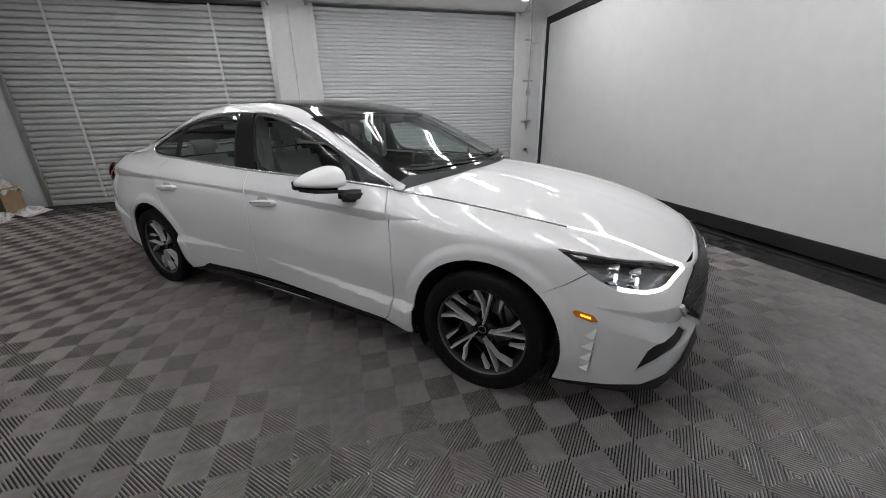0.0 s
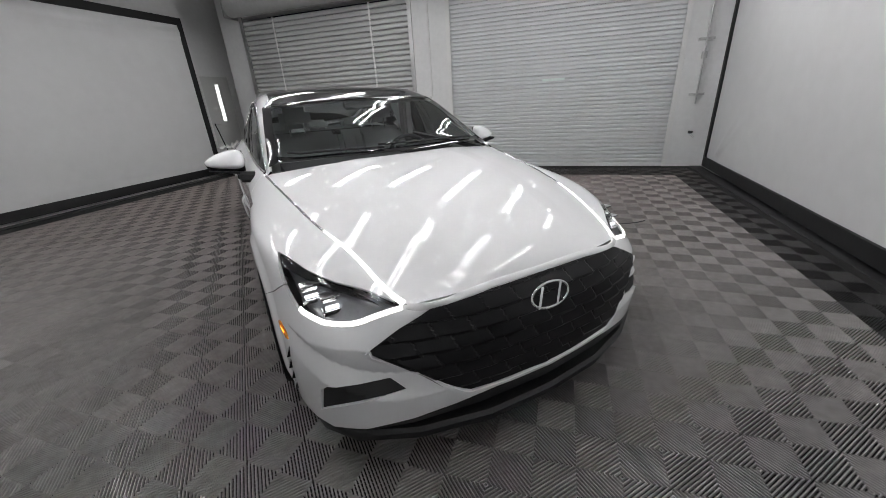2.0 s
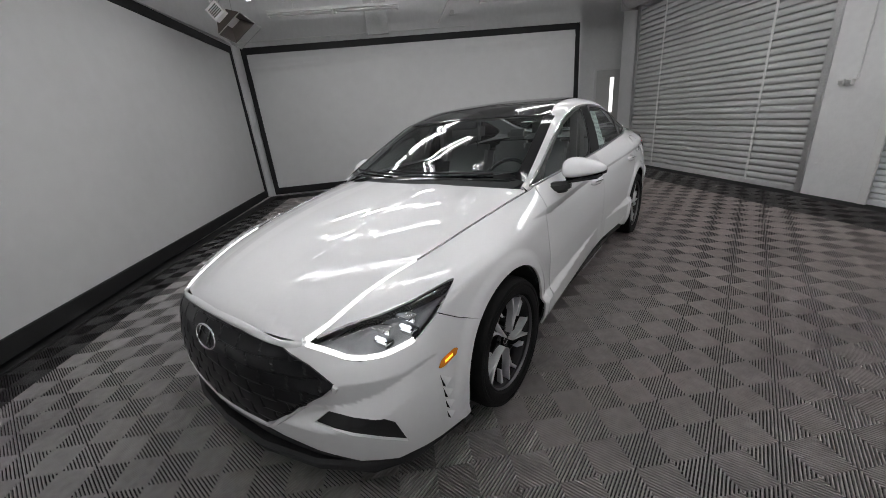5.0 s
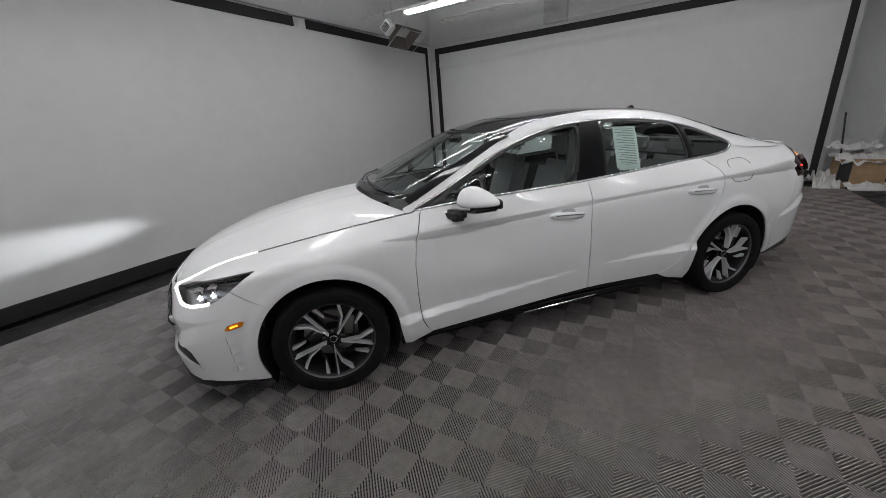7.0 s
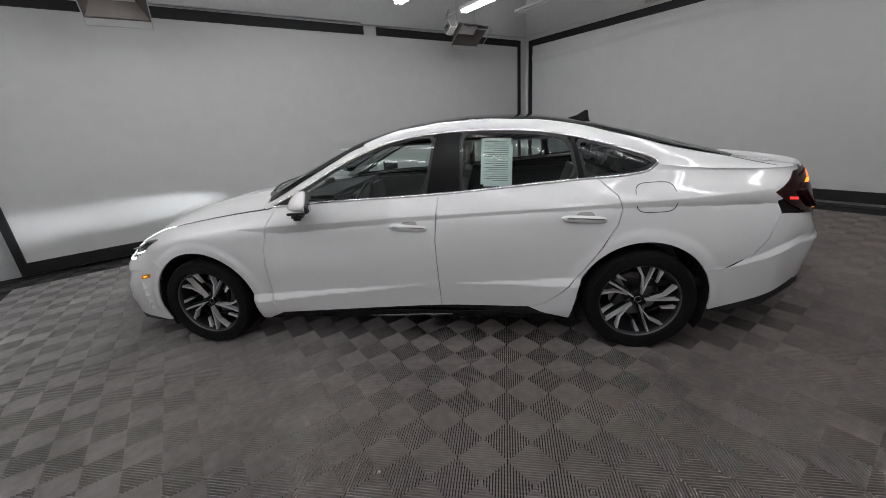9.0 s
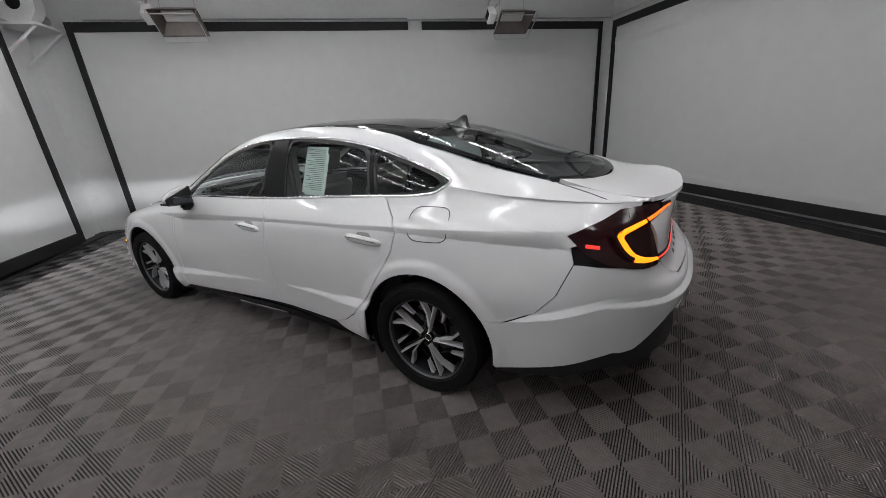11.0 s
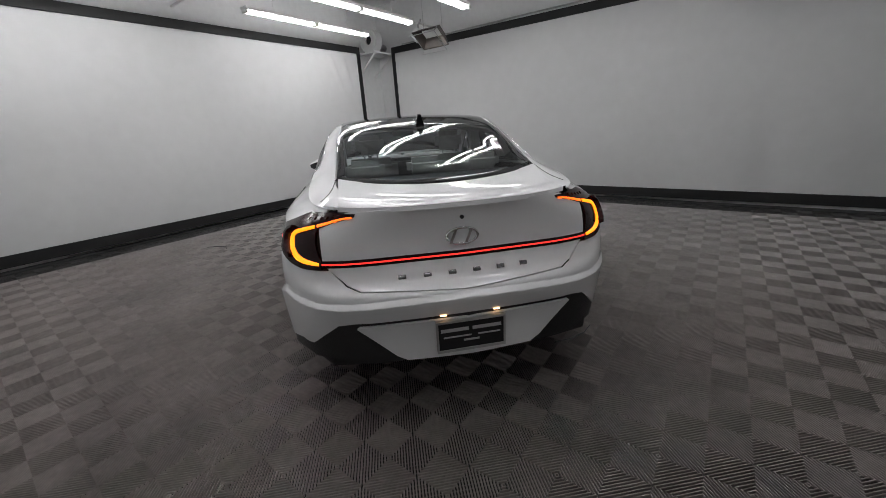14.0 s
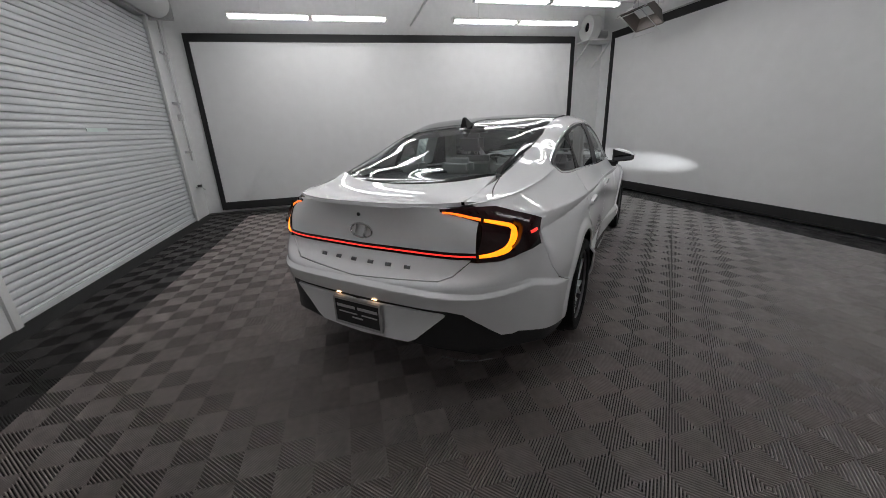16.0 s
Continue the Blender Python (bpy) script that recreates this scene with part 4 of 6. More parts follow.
def ribbon(name, sheet, line, half, material, parent, lift=.004, depth=.010, mirror=False, label="", widths=None):
    """A raised strip along a line of (u, v) on a sheet, half metres to either side."""
    uv = np.array(line, float)
    pos, nor = sheet.f(uv[:, 0], uv[:, 1]), sheet.normal(uv[:, 0], uv[:, 1])
    core = pos * (.2, 1, 1) - np.array([0, 0, .5])
    if (np.einsum("ij,ij->i", nor, core) < 0).mean() > .5:
        nor = -nor
    for _ in range(2):
        pos[1:-1] = (pos[:-2] + 2 * pos[1:-1] + pos[2:]) / 4
    tan = np.gradient(pos, axis=0)
    tan /= np.maximum(np.linalg.norm(tan, axis=1, keepdims=True), 1e-9)
    side = np.cross(nor, tan)
    side /= np.maximum(np.linalg.norm(side, axis=1, keepdims=True), 1e-9)
    w = np.full(len(uv), half) if widths is None else np.array(widths)
    rings = []
    for k, (sx, h) in enumerate(((-1, -depth), (-1, lift * .4), (-.6, lift), (.6, lift), (1, lift * .4), (1, -depth))):
        rings.append(pos + side * (sx * w)[:, None] + nor * h)
    v = np.concatenate(rings)
    if mirror:
        v = v * (1, -1, 1)
    n = len(uv)
    faces = []
    for k in range(5):
        for i in range(n - 1):
            f = [k * n + i, k * n + i + 1, (k + 1) * n + i + 1, (k + 1) * n + i]
            faces.append(f[::-1] if mirror else f)
    faces += [[k * n for k in range(6)], [k * n + n - 1 for k in range(5, -1, -1)]]
    me = bpy.data.meshes.new(name)
    me.from_pydata([tuple(p) for p in v], [], faces)
    me.materials.append(material)
    ob = new(name, me)
    ob.parent = parent
    smooth(ob, .9)
    if label:
        ob["label"] = label
    return ob


def arc(x, lo, hi, n=22, r=ARCH_R):
    return [(x + r * math.cos(a), ARCH_Z + r * math.sin(a)) for a in np.linspace(radians(lo), radians(hi), n)]


car = tagged(new("sedan_car"), "white four-door sedan with lit lamps, parked on ribbed tiles", "car")
car.matrix_world = CAR
SIDES = (False, True)
S_END = chord[-1]
s_front, s_rear = chord[4], chord[9]

# hidden dark shell under the panels, so that joints read dark
def shell():
    us, vs = np.linspace(0, S_END, 130), np.linspace(.02, .985, 26)
    gu, gv = np.meshgrid(us, vs, indexing="ij")
    p, n = skin(gu, gv), BODY.normal(gu.ravel(), gv.ravel()).reshape(130, 26, 3)
    if (n[..., 1] * p[..., 1]).mean() < 0:
        n = -n
    q = p - n * .016
    bm = bmesh.new()
    for sign in (1, -1):
        vv = [[bm.verts.new((q[i, j, 0], q[i, j, 1] * sign, q[i, j, 2])) for j in range(26)] for i in range(130)]
        for i in range(129):
            for j in range(25):
                c = (q[i, j] + q[i + 1, j + 1]) / 2
                if any(math.hypot(c[0] - wx, c[2] - ARCH_Z) < ARCH_R + .012 for wx in (WHEEL_X, -WHEEL_X)):
                    continue
                c2 = (us[i] + us[i + 1]) / 2, (vs[j] + vs[j + 1]) / 2
                if HL_HOLE(*c2):
                    continue
                bm.faces.new((vv[i][j], vv[i + 1][j], vv[i + 1][j + 1], vv[i][j + 1]))
    for wx in (WHEEL_X, -WHEEL_X):
        for sign in (1, -1):
            prev = None
            for a in np.linspace(radians(-30), radians(210), 28):
                x, z = wx + (ARCH_R + .004) * math.cos(a), ARCH_Z + (ARCH_R + .004) * math.sin(a)
                ring = [bm.verts.new((x, sign * y, z)) for y in (.885, .52)]
                if prev:
                    bm.faces.new((prev[0], prev[1], ring[1], ring[0]))
                prev = ring
    for lo, hi in (((-2.3, -.55, .2), (2.15, .55, .32)), ((-1.05, -.83, .2), (1.0, .83, .30))):
        box(bm, lo, hi)
    return part("underbody", bm, DARK, car)


HL_OUT = rounded([(2.215, .510, .652), (2.185, .60, .622), (2.163, .66, .597), (2.133, .705, .588), (2.083, .762, .593), (1.965, .825, .621), (1.87, .842, .67),
                  (1.712, .835, .776), (1.90, .755, .731), (2.005, .688, .708), (2.09, .605, .690)], .2)
hl_uv = on_sheet(BODY, HL_OUT, 3)
hl_in = shrink(hl_uv, .004)
HL_HOLE = inside(hl_in)
HL_HOLE.loops = [hl_in]
shell()

belt_s = np.linspace(chord[3], chord[12], 400)[::-1]
front_s = np.linspace(chord[2], chord[6] + .05, 26)[::-1]
s_front_at = lambda x: np.interp(x, edge_run[:, 0], front_s)
s_at = lambda x: np.interp(x, belt_run[:, 0], belt_s)


def ease(nor, other, w):
    other = np.where((np.einsum("ij,ij->i", nor, other) < 0)[:, None], -other, other)
    n = nor * (1 - w)[:, None] + other * w[:, None]
    return n / np.linalg.norm(n, axis=1, keepdims=True)


def quarter_seam(uv, pos, nor):
    """The quarter panel runs into the roof's side without a crease."""
    w = .5 * step(.86, 1.0, uv[:, 1]) * step(-1.1, -1.3, pos[:, 0])
    x = np.clip(pos[:, 0], -2.37, 1.1)
    return ease(nor, CABIN_SKIN.normal(x, np.full_like(x, .01)), w)


def frame_seam(uv, pos, nor):
    w = .5 * (1 - step(0, .2, uv[:, 1])) * step(-1.1, -1.3, pos[:, 0])
    return ease(nor, BODY.normal(s_at(pos[:, 0]), np.full(len(pos), .99)), w)


# flank panels, in (x, z)
BELT_Z = lambda x: float(cab_belt_z(np.array(x)))
belt = lambda x0, x1, n=8: [(x, BELT_Z(x) + .004) for x in np.linspace(x0, x1, n)]
door_front_edge = [(.835, .945), (.895, .80), (.918, .66), (.922, .50), (.914, .33), (.885, .262), (.86, .238)]
pillar_edge = [(-.232, .27), (-.226, .5), (-.222, .7), (-.236, .86), (-.25, .985)]
rear_edge = [(-1.165, 1.03), (-1.262, .94), (-1.285, .87), (-1.262, .78), (-1.18, .65), (-1.075, .50), (-.96, .37), (-.87, .305), (-.78, .275)]
front_door = door_front_edge[::-1] + belt(.80, -.24) [0:] + pillar_edge[::-1]
rear_door = pillar_edge + belt(-.26, -1.155) + rear_edge
fender = arc(1.42, 45.5, 180, 26) + [(1.03, .19), (.985, .185), (.86, .238), (.885, .262), (.914, .33), (.922, .50), (.918, .66), (.895, .80), (.835, .95)] \
    + [(x, float(edge_z(np.array(x))) - .003) for x in (1.0, 1.2, 1.42, 1.6, 1.75, 1.9, 2.0, 2.08, 2.15, 2.19)] + [(2.17, .648), (2.10, .660), (2.03, .678), (1.94, .690), (1.868, .682), (1.782, .626)]
quarter = [(-1.165, 1.03), (-1.262, .94), (-1.285, .87), (-1.262, .78), (-1.18, .65), (-1.075, .50), (-.96, .37), (-.87, .305), (-.78, .275), (-.86, .235), (-1.02, .195), (-1.04, .30)] \
    + arc(-1.42, 5, 149, 26) + [(-1.83, .505), (-1.98, .575), (-2.06, .66), (-2.12, .80), (-2.10, .86), (-2.2, .90), (-2.30, .93), (-2.335, 1.0)] + [(x, BELT_Z(x) + .02) for x in np.linspace(-2.33, -1.17, 30)]
sill_panel = [(1.03, .19), (.985, .185), (.86, .238), (.80, .240), (.2, .252), (-.232, .262), (-.78, .275), (-.86, .235), (-1.02, .195), (-1.0, .185), (-.2, .205), (.6, .185)]
for flip in SIDES:
    for nm, poly, mt, nu, nv in (("front_door", front_door, PAINT, 50, 90), ("rear_door", rear_door, PAINT, 50, 90), ("front_fender", fender, PAINT, 80, 80), ("rear_quarter_panel", quarter, PAINT, 80, 90)):
        edge = [(float(s_at(x)), 1.0) if nm == "rear_quarter_panel" and x < -1.14 and z > BELT_Z(x) - .004 else (float(s_front_at(x)), 1.0)
                if nm == "front_fender" and .9 < x < 2.192 and z > float(edge_z(np.array(x))) - .009 else BODY.find(x, None, z, chord[3], chord[10] + .1) for x, z in dense(shrink(poly, .0024), 5)]
        panel(nm, BODY, edge, mt, car, nu, nv, mirror=flip, hole=HL_HOLE if nm == "front_fender" else None, seam=quarter_seam if nm == "rear_quarter_panel" else None)

def both(half):
    """A closed outline from its left half, given from the middle's top to the middle's bottom."""
    return half + [(-q, v) for q, v in half[::-1] if abs(q) > 1e-9]


def front_pts(poly, n=5):
    """(x or None, y, z) on the nose's left half, as (q, v)."""
    return [FRONT.find(x, y, z, 0, chord[5]) for x, y, z in poly]


def nose(y, z):
    return FRONT.find(None, y, z, 0, chord[4] + .05)


def tail(y, z):
    return TAIL.find(None, y, z, 0, S_END - chord[9])


def flank_f(x, z):
    return FRONT.find(x, None, z, 0, chord[5])


def flank_t(x, z):
    return TAIL.find(x, None, z, 0, S_END - chord[8])


def path(pts, n=4):
    return dense(pts, n, False)


# ---- nose
top = [(q, .993) for q in np.linspace(0, FRONT.find(2.212, .505, .652, 0, chord[5])[0], 10)]
under_lamp = [FRONT.find(x, y, z, 0, chord[5]) for x, y, z in path([(2.20, .52, .650), (2.03, .69, .66), (1.905, .80, .672)], 6)]
seam = [flank_f(x, z) for x, z in path([(1.905, .672), (1.868, .680), (1.782, .624), (1.680, .577)], 4)]
front_arch = [flank_f(x, z) for x, z in arc(1.42, 45, -22, 16, ARCH_R + .003)]
low_edge = [flank_f(1.80, .168)] + [nose(y, z) for y, z in ((.80, .190), (.70, .212), (.55, .240), (.4, .264), (.2, .280))]
bump = both(top + under_lamp + seam + front_arch + low_edge + [(0.0, low_edge[-1][1] + .004)])
fog = [nose(y, z) for y, z in rounded([(.562, .372), (.603, .412), (.70, .413), (.795, .402), (.815, .374), (.828, .262), (.790, .312), (.71, .352), (.63, .366)], .06)]
FOG_HOLE = inside(fog)
FRONT_HOLE = lambda q, v: HL_HOLE(abs(q), v) or FOG_HOLE(abs(q), v)
FRONT_HOLE.loops = [hl_in, [(-q, v) for q, v in hl_in], fog, [(-q, v) for q, v in fog]]
panel("front_bumper", FRONT, bump, PAINT, car, 150, 90, hole=FRONT_HOLE)
lip_half = [(0.0, low_edge[-1][1] + .002)] + [(q, v - .002) for q, v in low_edge[::-1][:4]] + [nose(.70, .170), nose(.55, .165), nose(.3, .17), (0.0, 0.0)]
panel("front_lip", FRONT, both(lip_half), PLASTIC, car, 60, 8, lift=.002, skirt=.05, label="matt black lower front lip")
bm = bmesh.new()
rim = [(1.84, .872), (2.06, .825), (2.185, .735), (2.288, .54), (2.355, .28), (2.372, 0), (2.355, -.28), (2.288, -.54), (2.185, -.735), (2.06, -.825), (1.84, -.872)]
vs = [[bm.verts.new((x + dx, y, z)) for dx, z in ((-.10, .185), (-.004, .198), (.010, .185), (.0, .150), (-.14, .142))] for x, y in rim]
for a, b in zip(vs, vs[1:]):
    for i in range(4):
        bm.faces.new((a[i], a[i + 1], b[i + 1], b[i]))
part("front_splitter", bm, PLASTIC, car, "matt black splitter under the bumper", soft=.8)
gr_half = [(0.0, nose(.001, .661)[1])] + [nose(y, z) for y, z in path([(.02, .661), (.22, .656), (.445, .638), (.55, .590), (.650, .534), (.645, .522), (.50, .424), (.372, .334), (.350, .324), (.02, .316)], 4)] + [(0.0, nose(.001, .317)[1])]


def scales(p):
    """Overlapping angular scales of the grille."""
    z = (p[:, 2] - .30) / .050 + .10 * np.abs(p[:, 1])
    row = np.floor(z)
    f = z - row
    c = p[:, 1] / .125 + .5 * (row % 2) + .18 * f
    h = c - np.floor(c)
    return .0085 * (1 - f) * (.35 + .65 * h) - .003 * (h > .95) - .003 * (f < .10)


panel("grille", FRONT, both(gr_half), GRILLE, car, 190, 80, lift=.006, skirt=.02, relief=scales, label="dark grille of angular overlapping scales")
for flip in SIDES:
    ribbon("grille_trim", FRONT, [nose(y, z) for y, z in path([(.658, .528), (.650, .512), (.503, .411), (.374, .318), (.35, .309), (.2, .303), (.0, .301)], 8)], .010, PAINT, car, .014, .01, flip, "white raised edge below the grille")
    panel("intake", FRONT, fog, PLASTIC, car, 30, 12, lift=-.013, skirt=.010, mirror=flip, label="black recessed lower air intake")
    mk = [flank_f(x, z) for x, z in rounded([(1.925, .487), (1.905, .512), (1.838, .527), (1.822, .520), (1.836, .500), (1.90, .484)], .2)]
    marker = panel("side_marker", FRONT, mk, ORANGE, car, 10, 4, lift=.004, skirt=.006, mirror=flip, label="lit amber side marker lamp")
    core = [flank_f(x, z) for x, z in ((1.895, .496), (1.855, .506), (1.853, .514), (1.893, .505))]
    panel("marker_bulb", FRONT, core, AMBER, marker, 4, 2, lift=.0055, skirt=0, mirror=flip)
    # side vents: white fins whose forward faces are open and dark
    sg = -1 if flip else 1
    for k in range(4):
        x, z, h = 1.925 - .004 * k, .462 - .058 * k, .050 - .005 * k
        skin_y = lambda a, b: float(FRONT.f(*(np.array(c) for c in flank_f(a, b)))[1])
        a, c, d = (x, skin_y(x, z), z), (x - .004, skin_y(x - .004, z - h) - .004, z - h), (x - .058 + .006 * k, skin_y(x - .058, z - h * .8) - .002, z - h * .85)
        b = (x - .006, skin_y(x, z - h) + .014, z - h)
        bm = bmesh.new()
        va, vb, vc, vd = (bm.verts.new((q[0], sg * q[1], q[2])) for q in (a, b, c, d))
        bm.faces.new((va, vd, vb))
        bm.faces.new((vb, vd, vc))
        bmesh.ops.recalc_face_normals(bm, faces=bm.faces)
        fin = part("vent_fin", bm, PAINT, car, "white fin of the side vent")
        bm = bmesh.new()
        bm.faces.new([bm.verts.new((q[0] + .0015, sg * q[1], q[2])) for q in (a, b, c)])
        part("vent_slot", bm, DARK, fin, "dark open face")
    # headlight: lens over a dark bowl, lit strip along its foot, two beam lenses
    lamp = panel("headlight", FRONT, [(q, v) for q, v in hl_uv], LENS, car, 36, 24, lift=.001, skirt=.0, mirror=flip, label="lit headlight with clear lens and dark inside")
    lamp.visible_shadow = False
    panel("bowl", FRONT, [(q, v) for q, v in hl_uv], BOWL, lamp, 24, 16, lift=-.045, skirt=-.043, mirror=flip, label="dark reflector bowl")
    panel("bezel", FRONT, [FRONT.find(*p, 0, chord[5]) for p in dense([(2.15, .585, .652), (2.03, .66, .69), (1.84, .785, .738), (1.72, .843, .775), (1.80, .84, .735), (1.95, .74, .682)], 4)], GLOSS, lamp, 18, 8, lift=-.012, skirt=.012, mirror=flip)
    foot = [FRONT.find(*p, 0, chord[5]) for p in path([(2.207, .522, .645), (2.178, .60, .628), (2.152, .66, .606), (2.122, .708, .600), (2.075, .762, .604), (1.995, .808, .619), (1.975, .817, .626)], 5)]
    ribbon("daytime_strip", FRONT, foot, .0088, DRL, lamp, .003, .004, flip, "lit white daytime strip")
    for x, y, z, r in ((2.045, .715, .642, .026), (1.965, .765, .664, .026)):
        bm = bmesh.new()
        box(bm, (x - .012, (-y if flip else y) - .024, z - .018), (x + .002, (-y if flip else y) + .024, z - .006), .004)
        part("beam_lens", bm, BEAM, lamp, "bright low beam lens", soft=1)
        bm = bmesh.new()
        box(bm, (x - .03, (-y if flip else y) - .028, z + .0), (x - .02, (-y if flip else y) + .028, z + .024), .003)
        part("beam_mirror", bm, CHROME, lamp)
        bm = bmesh.new()
        box(bm, (x - .04, (-y if flip else y) - .034, z - .04), (x + .004, (-y if flip else y) + .034, z - .022), .004)
        part("reflector", bm, CHROME, lamp)
        bm = bmesh.new()
        box(bm, (x - .04, (-y if flip else y) - .034, z + .024), (x + .004, (-y if flip else y) + .034, z + .034), .004)
        part("reflector_hood", bm, CHROME, lamp)
    # strip on the edge of the bonnet: lit at the lamp, then chrome to the mirror
    edge = [BODY.find(x, y, z, 0, chord[7]) for x, y, z in [(float(a), float(edge_y(a)), float(edge_z(a))) for a in np.linspace(2.20, .88, 60)]]
    wd = [.0100 - .006 * k / 21 for k in range(22)]
    ribbon("bonnet_light_strip", BODY, edge[:22], .014, DRL, car, .005, .006, flip, "lit white strip fading along the bonnet edge", wd)
    ribbon("bonnet_chrome_strip", BODY, edge[21:], .005, SATIN, car, .004, .006, flip, "dark chrome strip along the bonnet edge")

panel("bonnet", HOOD_SKIN, dense([(.001, -.994), (.992, -.994), (.992, .994), (.001, .994)], 30), PAINT, car, 60, 60, skirt=.03)

q_end = FRONT.find(2.212, .505, .652, 0, chord[5])[0]
ribbon("bonnet_lip", FRONT, [(q, .985) for q in np.linspace(-q_end, q_end, 50)], .013, PAINT, car, .004, .006)


def emblem(name, sheet, y, z, half_w, half_h, parent, lo, hi):
    q, v = sheet.find(None, y, z, lo, hi)
    p, n = sheet.f(np.array(q), np.array(v)), sheet.normal(np.array([q]), np.array([v]))[0]
    n = n if n[0] * p[0] > 0 else -n
    m = Matrix.Translation(p + n * .006) @ Vector(n).to_track_quat("Z", "Y").to_matrix().to_4x4()
    up = (m.to_3x3().transposed() @ Vector((0, 0, 1)))
    m = m @ Matrix.Rotation(math.atan2(up.y, up.x) - math.pi / 2, 4, "Z")
    bm = bmesh.new()
    N, K = 40, 8
    vs = [[bm.verts.new(m @ Vector(((half_w + .006 * math.cos(b)) * math.cos(a), (half_h + .006 * math.cos(b)) * math.sin(a), .004 * math.sin(b))))
           for b in np.linspace(0, 2 * math.pi, K, endpoint=False)] for a in np.linspace(0, 2 * math.pi, N, endpoint=False)]
    for i in range(N):
        for j in range(K):
            bm.faces.new((vs[i][j], vs[(i + 1) % N][j], vs[(i + 1) % N][(j + 1) % K], vs[i][(j + 1) % K]))
    ring = part(name, bm, CHROME, parent, "oval chrome emblem", soft=1.2)
    for sx in (-1, 1):
        bm = bmesh.new()
        quad = [(sx * half_w * .50 + .18 * half_w, half_h * .82), (sx * half_w * .50 + .18 * half_w - .012, half_h * .82), (sx * half_w * .50 - .18 * half_w - .012, -half_h * .82), (sx * half_w * .50 - .18 * half_w, -half_h * .82)]
        lo_ = [bm.verts.new(m @ Vector((a, b, 0))) for a, b in quad]
        hi_ = [bm.verts.new(m @ Vector((a, b, .006))) for a, b in quad]
        bm.faces.new(hi_)
        for i in range(4):
            bm.faces.new((lo_[i], lo_[(i + 1) % 4], hi_[(i + 1) % 4], hi_[i]))
        bmesh.ops.recalc_face_normals(bm, faces=bm.faces)
        part("inner_bar", bm, CHROME, ring)
    return ring


emblem("front_emblem", FRONT, 0.0, .590, .088, .046, car, -.3, .3)

# ---- tail
tail_top = [(0.0, .995)] + [(TAIL.find(-2.49 + .09 * (y / .5) ** 2, y, 1.012, 0, 1.2)[0], .995) for y in np.linspace(.08, .46, 6)]
lid = both(tail_top + [tail(y, z) for y, z in path([(.52, .985), (.595, .95), (.598, .80), (.575, .765), (.505, .70), (.45, .680), (.02, .661)], 5)] + [(0.0, tail(.001, .661)[1])])
panel("boot_lid", TAIL, lid, PAINT, car, 80, 26)
low = [(.02, .552), (.30, .548), (.50, .542), (.565, .528), (.64, .462), (.705, .395), (.745, .386)]
corner = [flank_t(x, z) for x, z in path([(-2.29, .392), (-2.12, .338), (-1.80, .250)], 5)]
rear_arch = [flank_t(x, z) for x, z in arc(-1.42, 187, 149.5, 14, ARCH_R + .003)]
rear_seam = [flank_t(x, z) for x, z in path([(-1.832, .503), (-1.982, .573), (-2.062, .66), (-2.12, .795)], 4)]
bump_top = [tail(y, z) for y, z in path([(.70, .768), (.61, .758), (.575, .760), (.508, .696), (.45, .676), (.02, .658)], 4)]
rb = [(0.0, bump_top[-1][1])] + bump_top[::-1] + rear_seam[::-1] + rear_arch[::-1] + corner[::-1] + [tail(y, z) for y, z in path(low, 3)][::-1] + [(0.0, tail(.001, .552)[1])]
panel("rear_bumper", TAIL, both(rb), PAINT, car, 130, 90)
dif = [(0.0, tail(.001, .549)[1])] + [tail(y, z - .003) for y, z in path(low, 3)] + [flank_t(x, z - .004) for x, z in path([(-2.29, .392), (-2.12, .338), (-1.84, .260)], 3)] + [flank_t(-1.84, .232), flank_t(-2.1, .262), tail(.7, .29), tail(.5, .325), (0.0, 0.0)]
panel("diffuser", TAIL, both(dif), PLASTIC, car, 60, 14, lift=-.006, skirt=.05, label="matt black rear diffuser")
bm = bmesh.new()
ex = [(-2.02, .80), (-2.27, .735), (-2.43, .62), (-2.475, .40), (-2.48, 0), (-2.475, -.40), (-2.43, -.62), (-2.27, -.735), (-2.02, -.80)]
vs = [[bm.verts.new((x + dx, y, z)) for dx, z in ((0, .36), (.0, .30), (.05, .265), (.4, .25))] for x, y in ex]
for a, b in zip(vs, vs[1:]):
    for i in range(3):
        bm.faces.new((a[i], b[i], b[i + 1], a[i + 1]))
part("rear_undertray", bm, PLASTIC, car, soft=.8)
bm = bmesh.new()
sweep(bm, [(-2.485, -.44, .272), (-2.475, -.53, .270), (-2.445, -.62, .274), (-2.40, -.68, .282)], .0028, 6)
part("exhaust_trim", bm, SATIN, car, "thin chrome exhaust trim")
wt = [(0.0, tail(.001, .526)[1])] + [tail(y, z) for y, z in path([(.02, .530), (.30, .530), (.475, .524), (.485, .516), (.33, .368), (.285, .343), (.02, .338)], 4)] + [(0.0, tail(.001, .338)[1])]
panel("plate_panel", TAIL, both(wt), PAINT, car, 50, 14, lift=.006, skirt=.012, label="white panel round the number plate")
black_bar = [tail(y, .788) if abs(y) > .01 else (0.0, tail(.001, .788)[1]) for y in np.linspace(.60, 0, 24)]
bar_line = black_bar + [(-q, v) for q, v in black_bar[::-1][1:]]
bar = ribbon("light_bar", TAIL, bar_line, .016, TAIL_DARK, car, .004, .008, label="dark light bar across the boot lid")
ribbon("lit_strip", TAIL, bar_line, .0045, TAIL_RED, bar, .0065, .004, label="lit red strip")
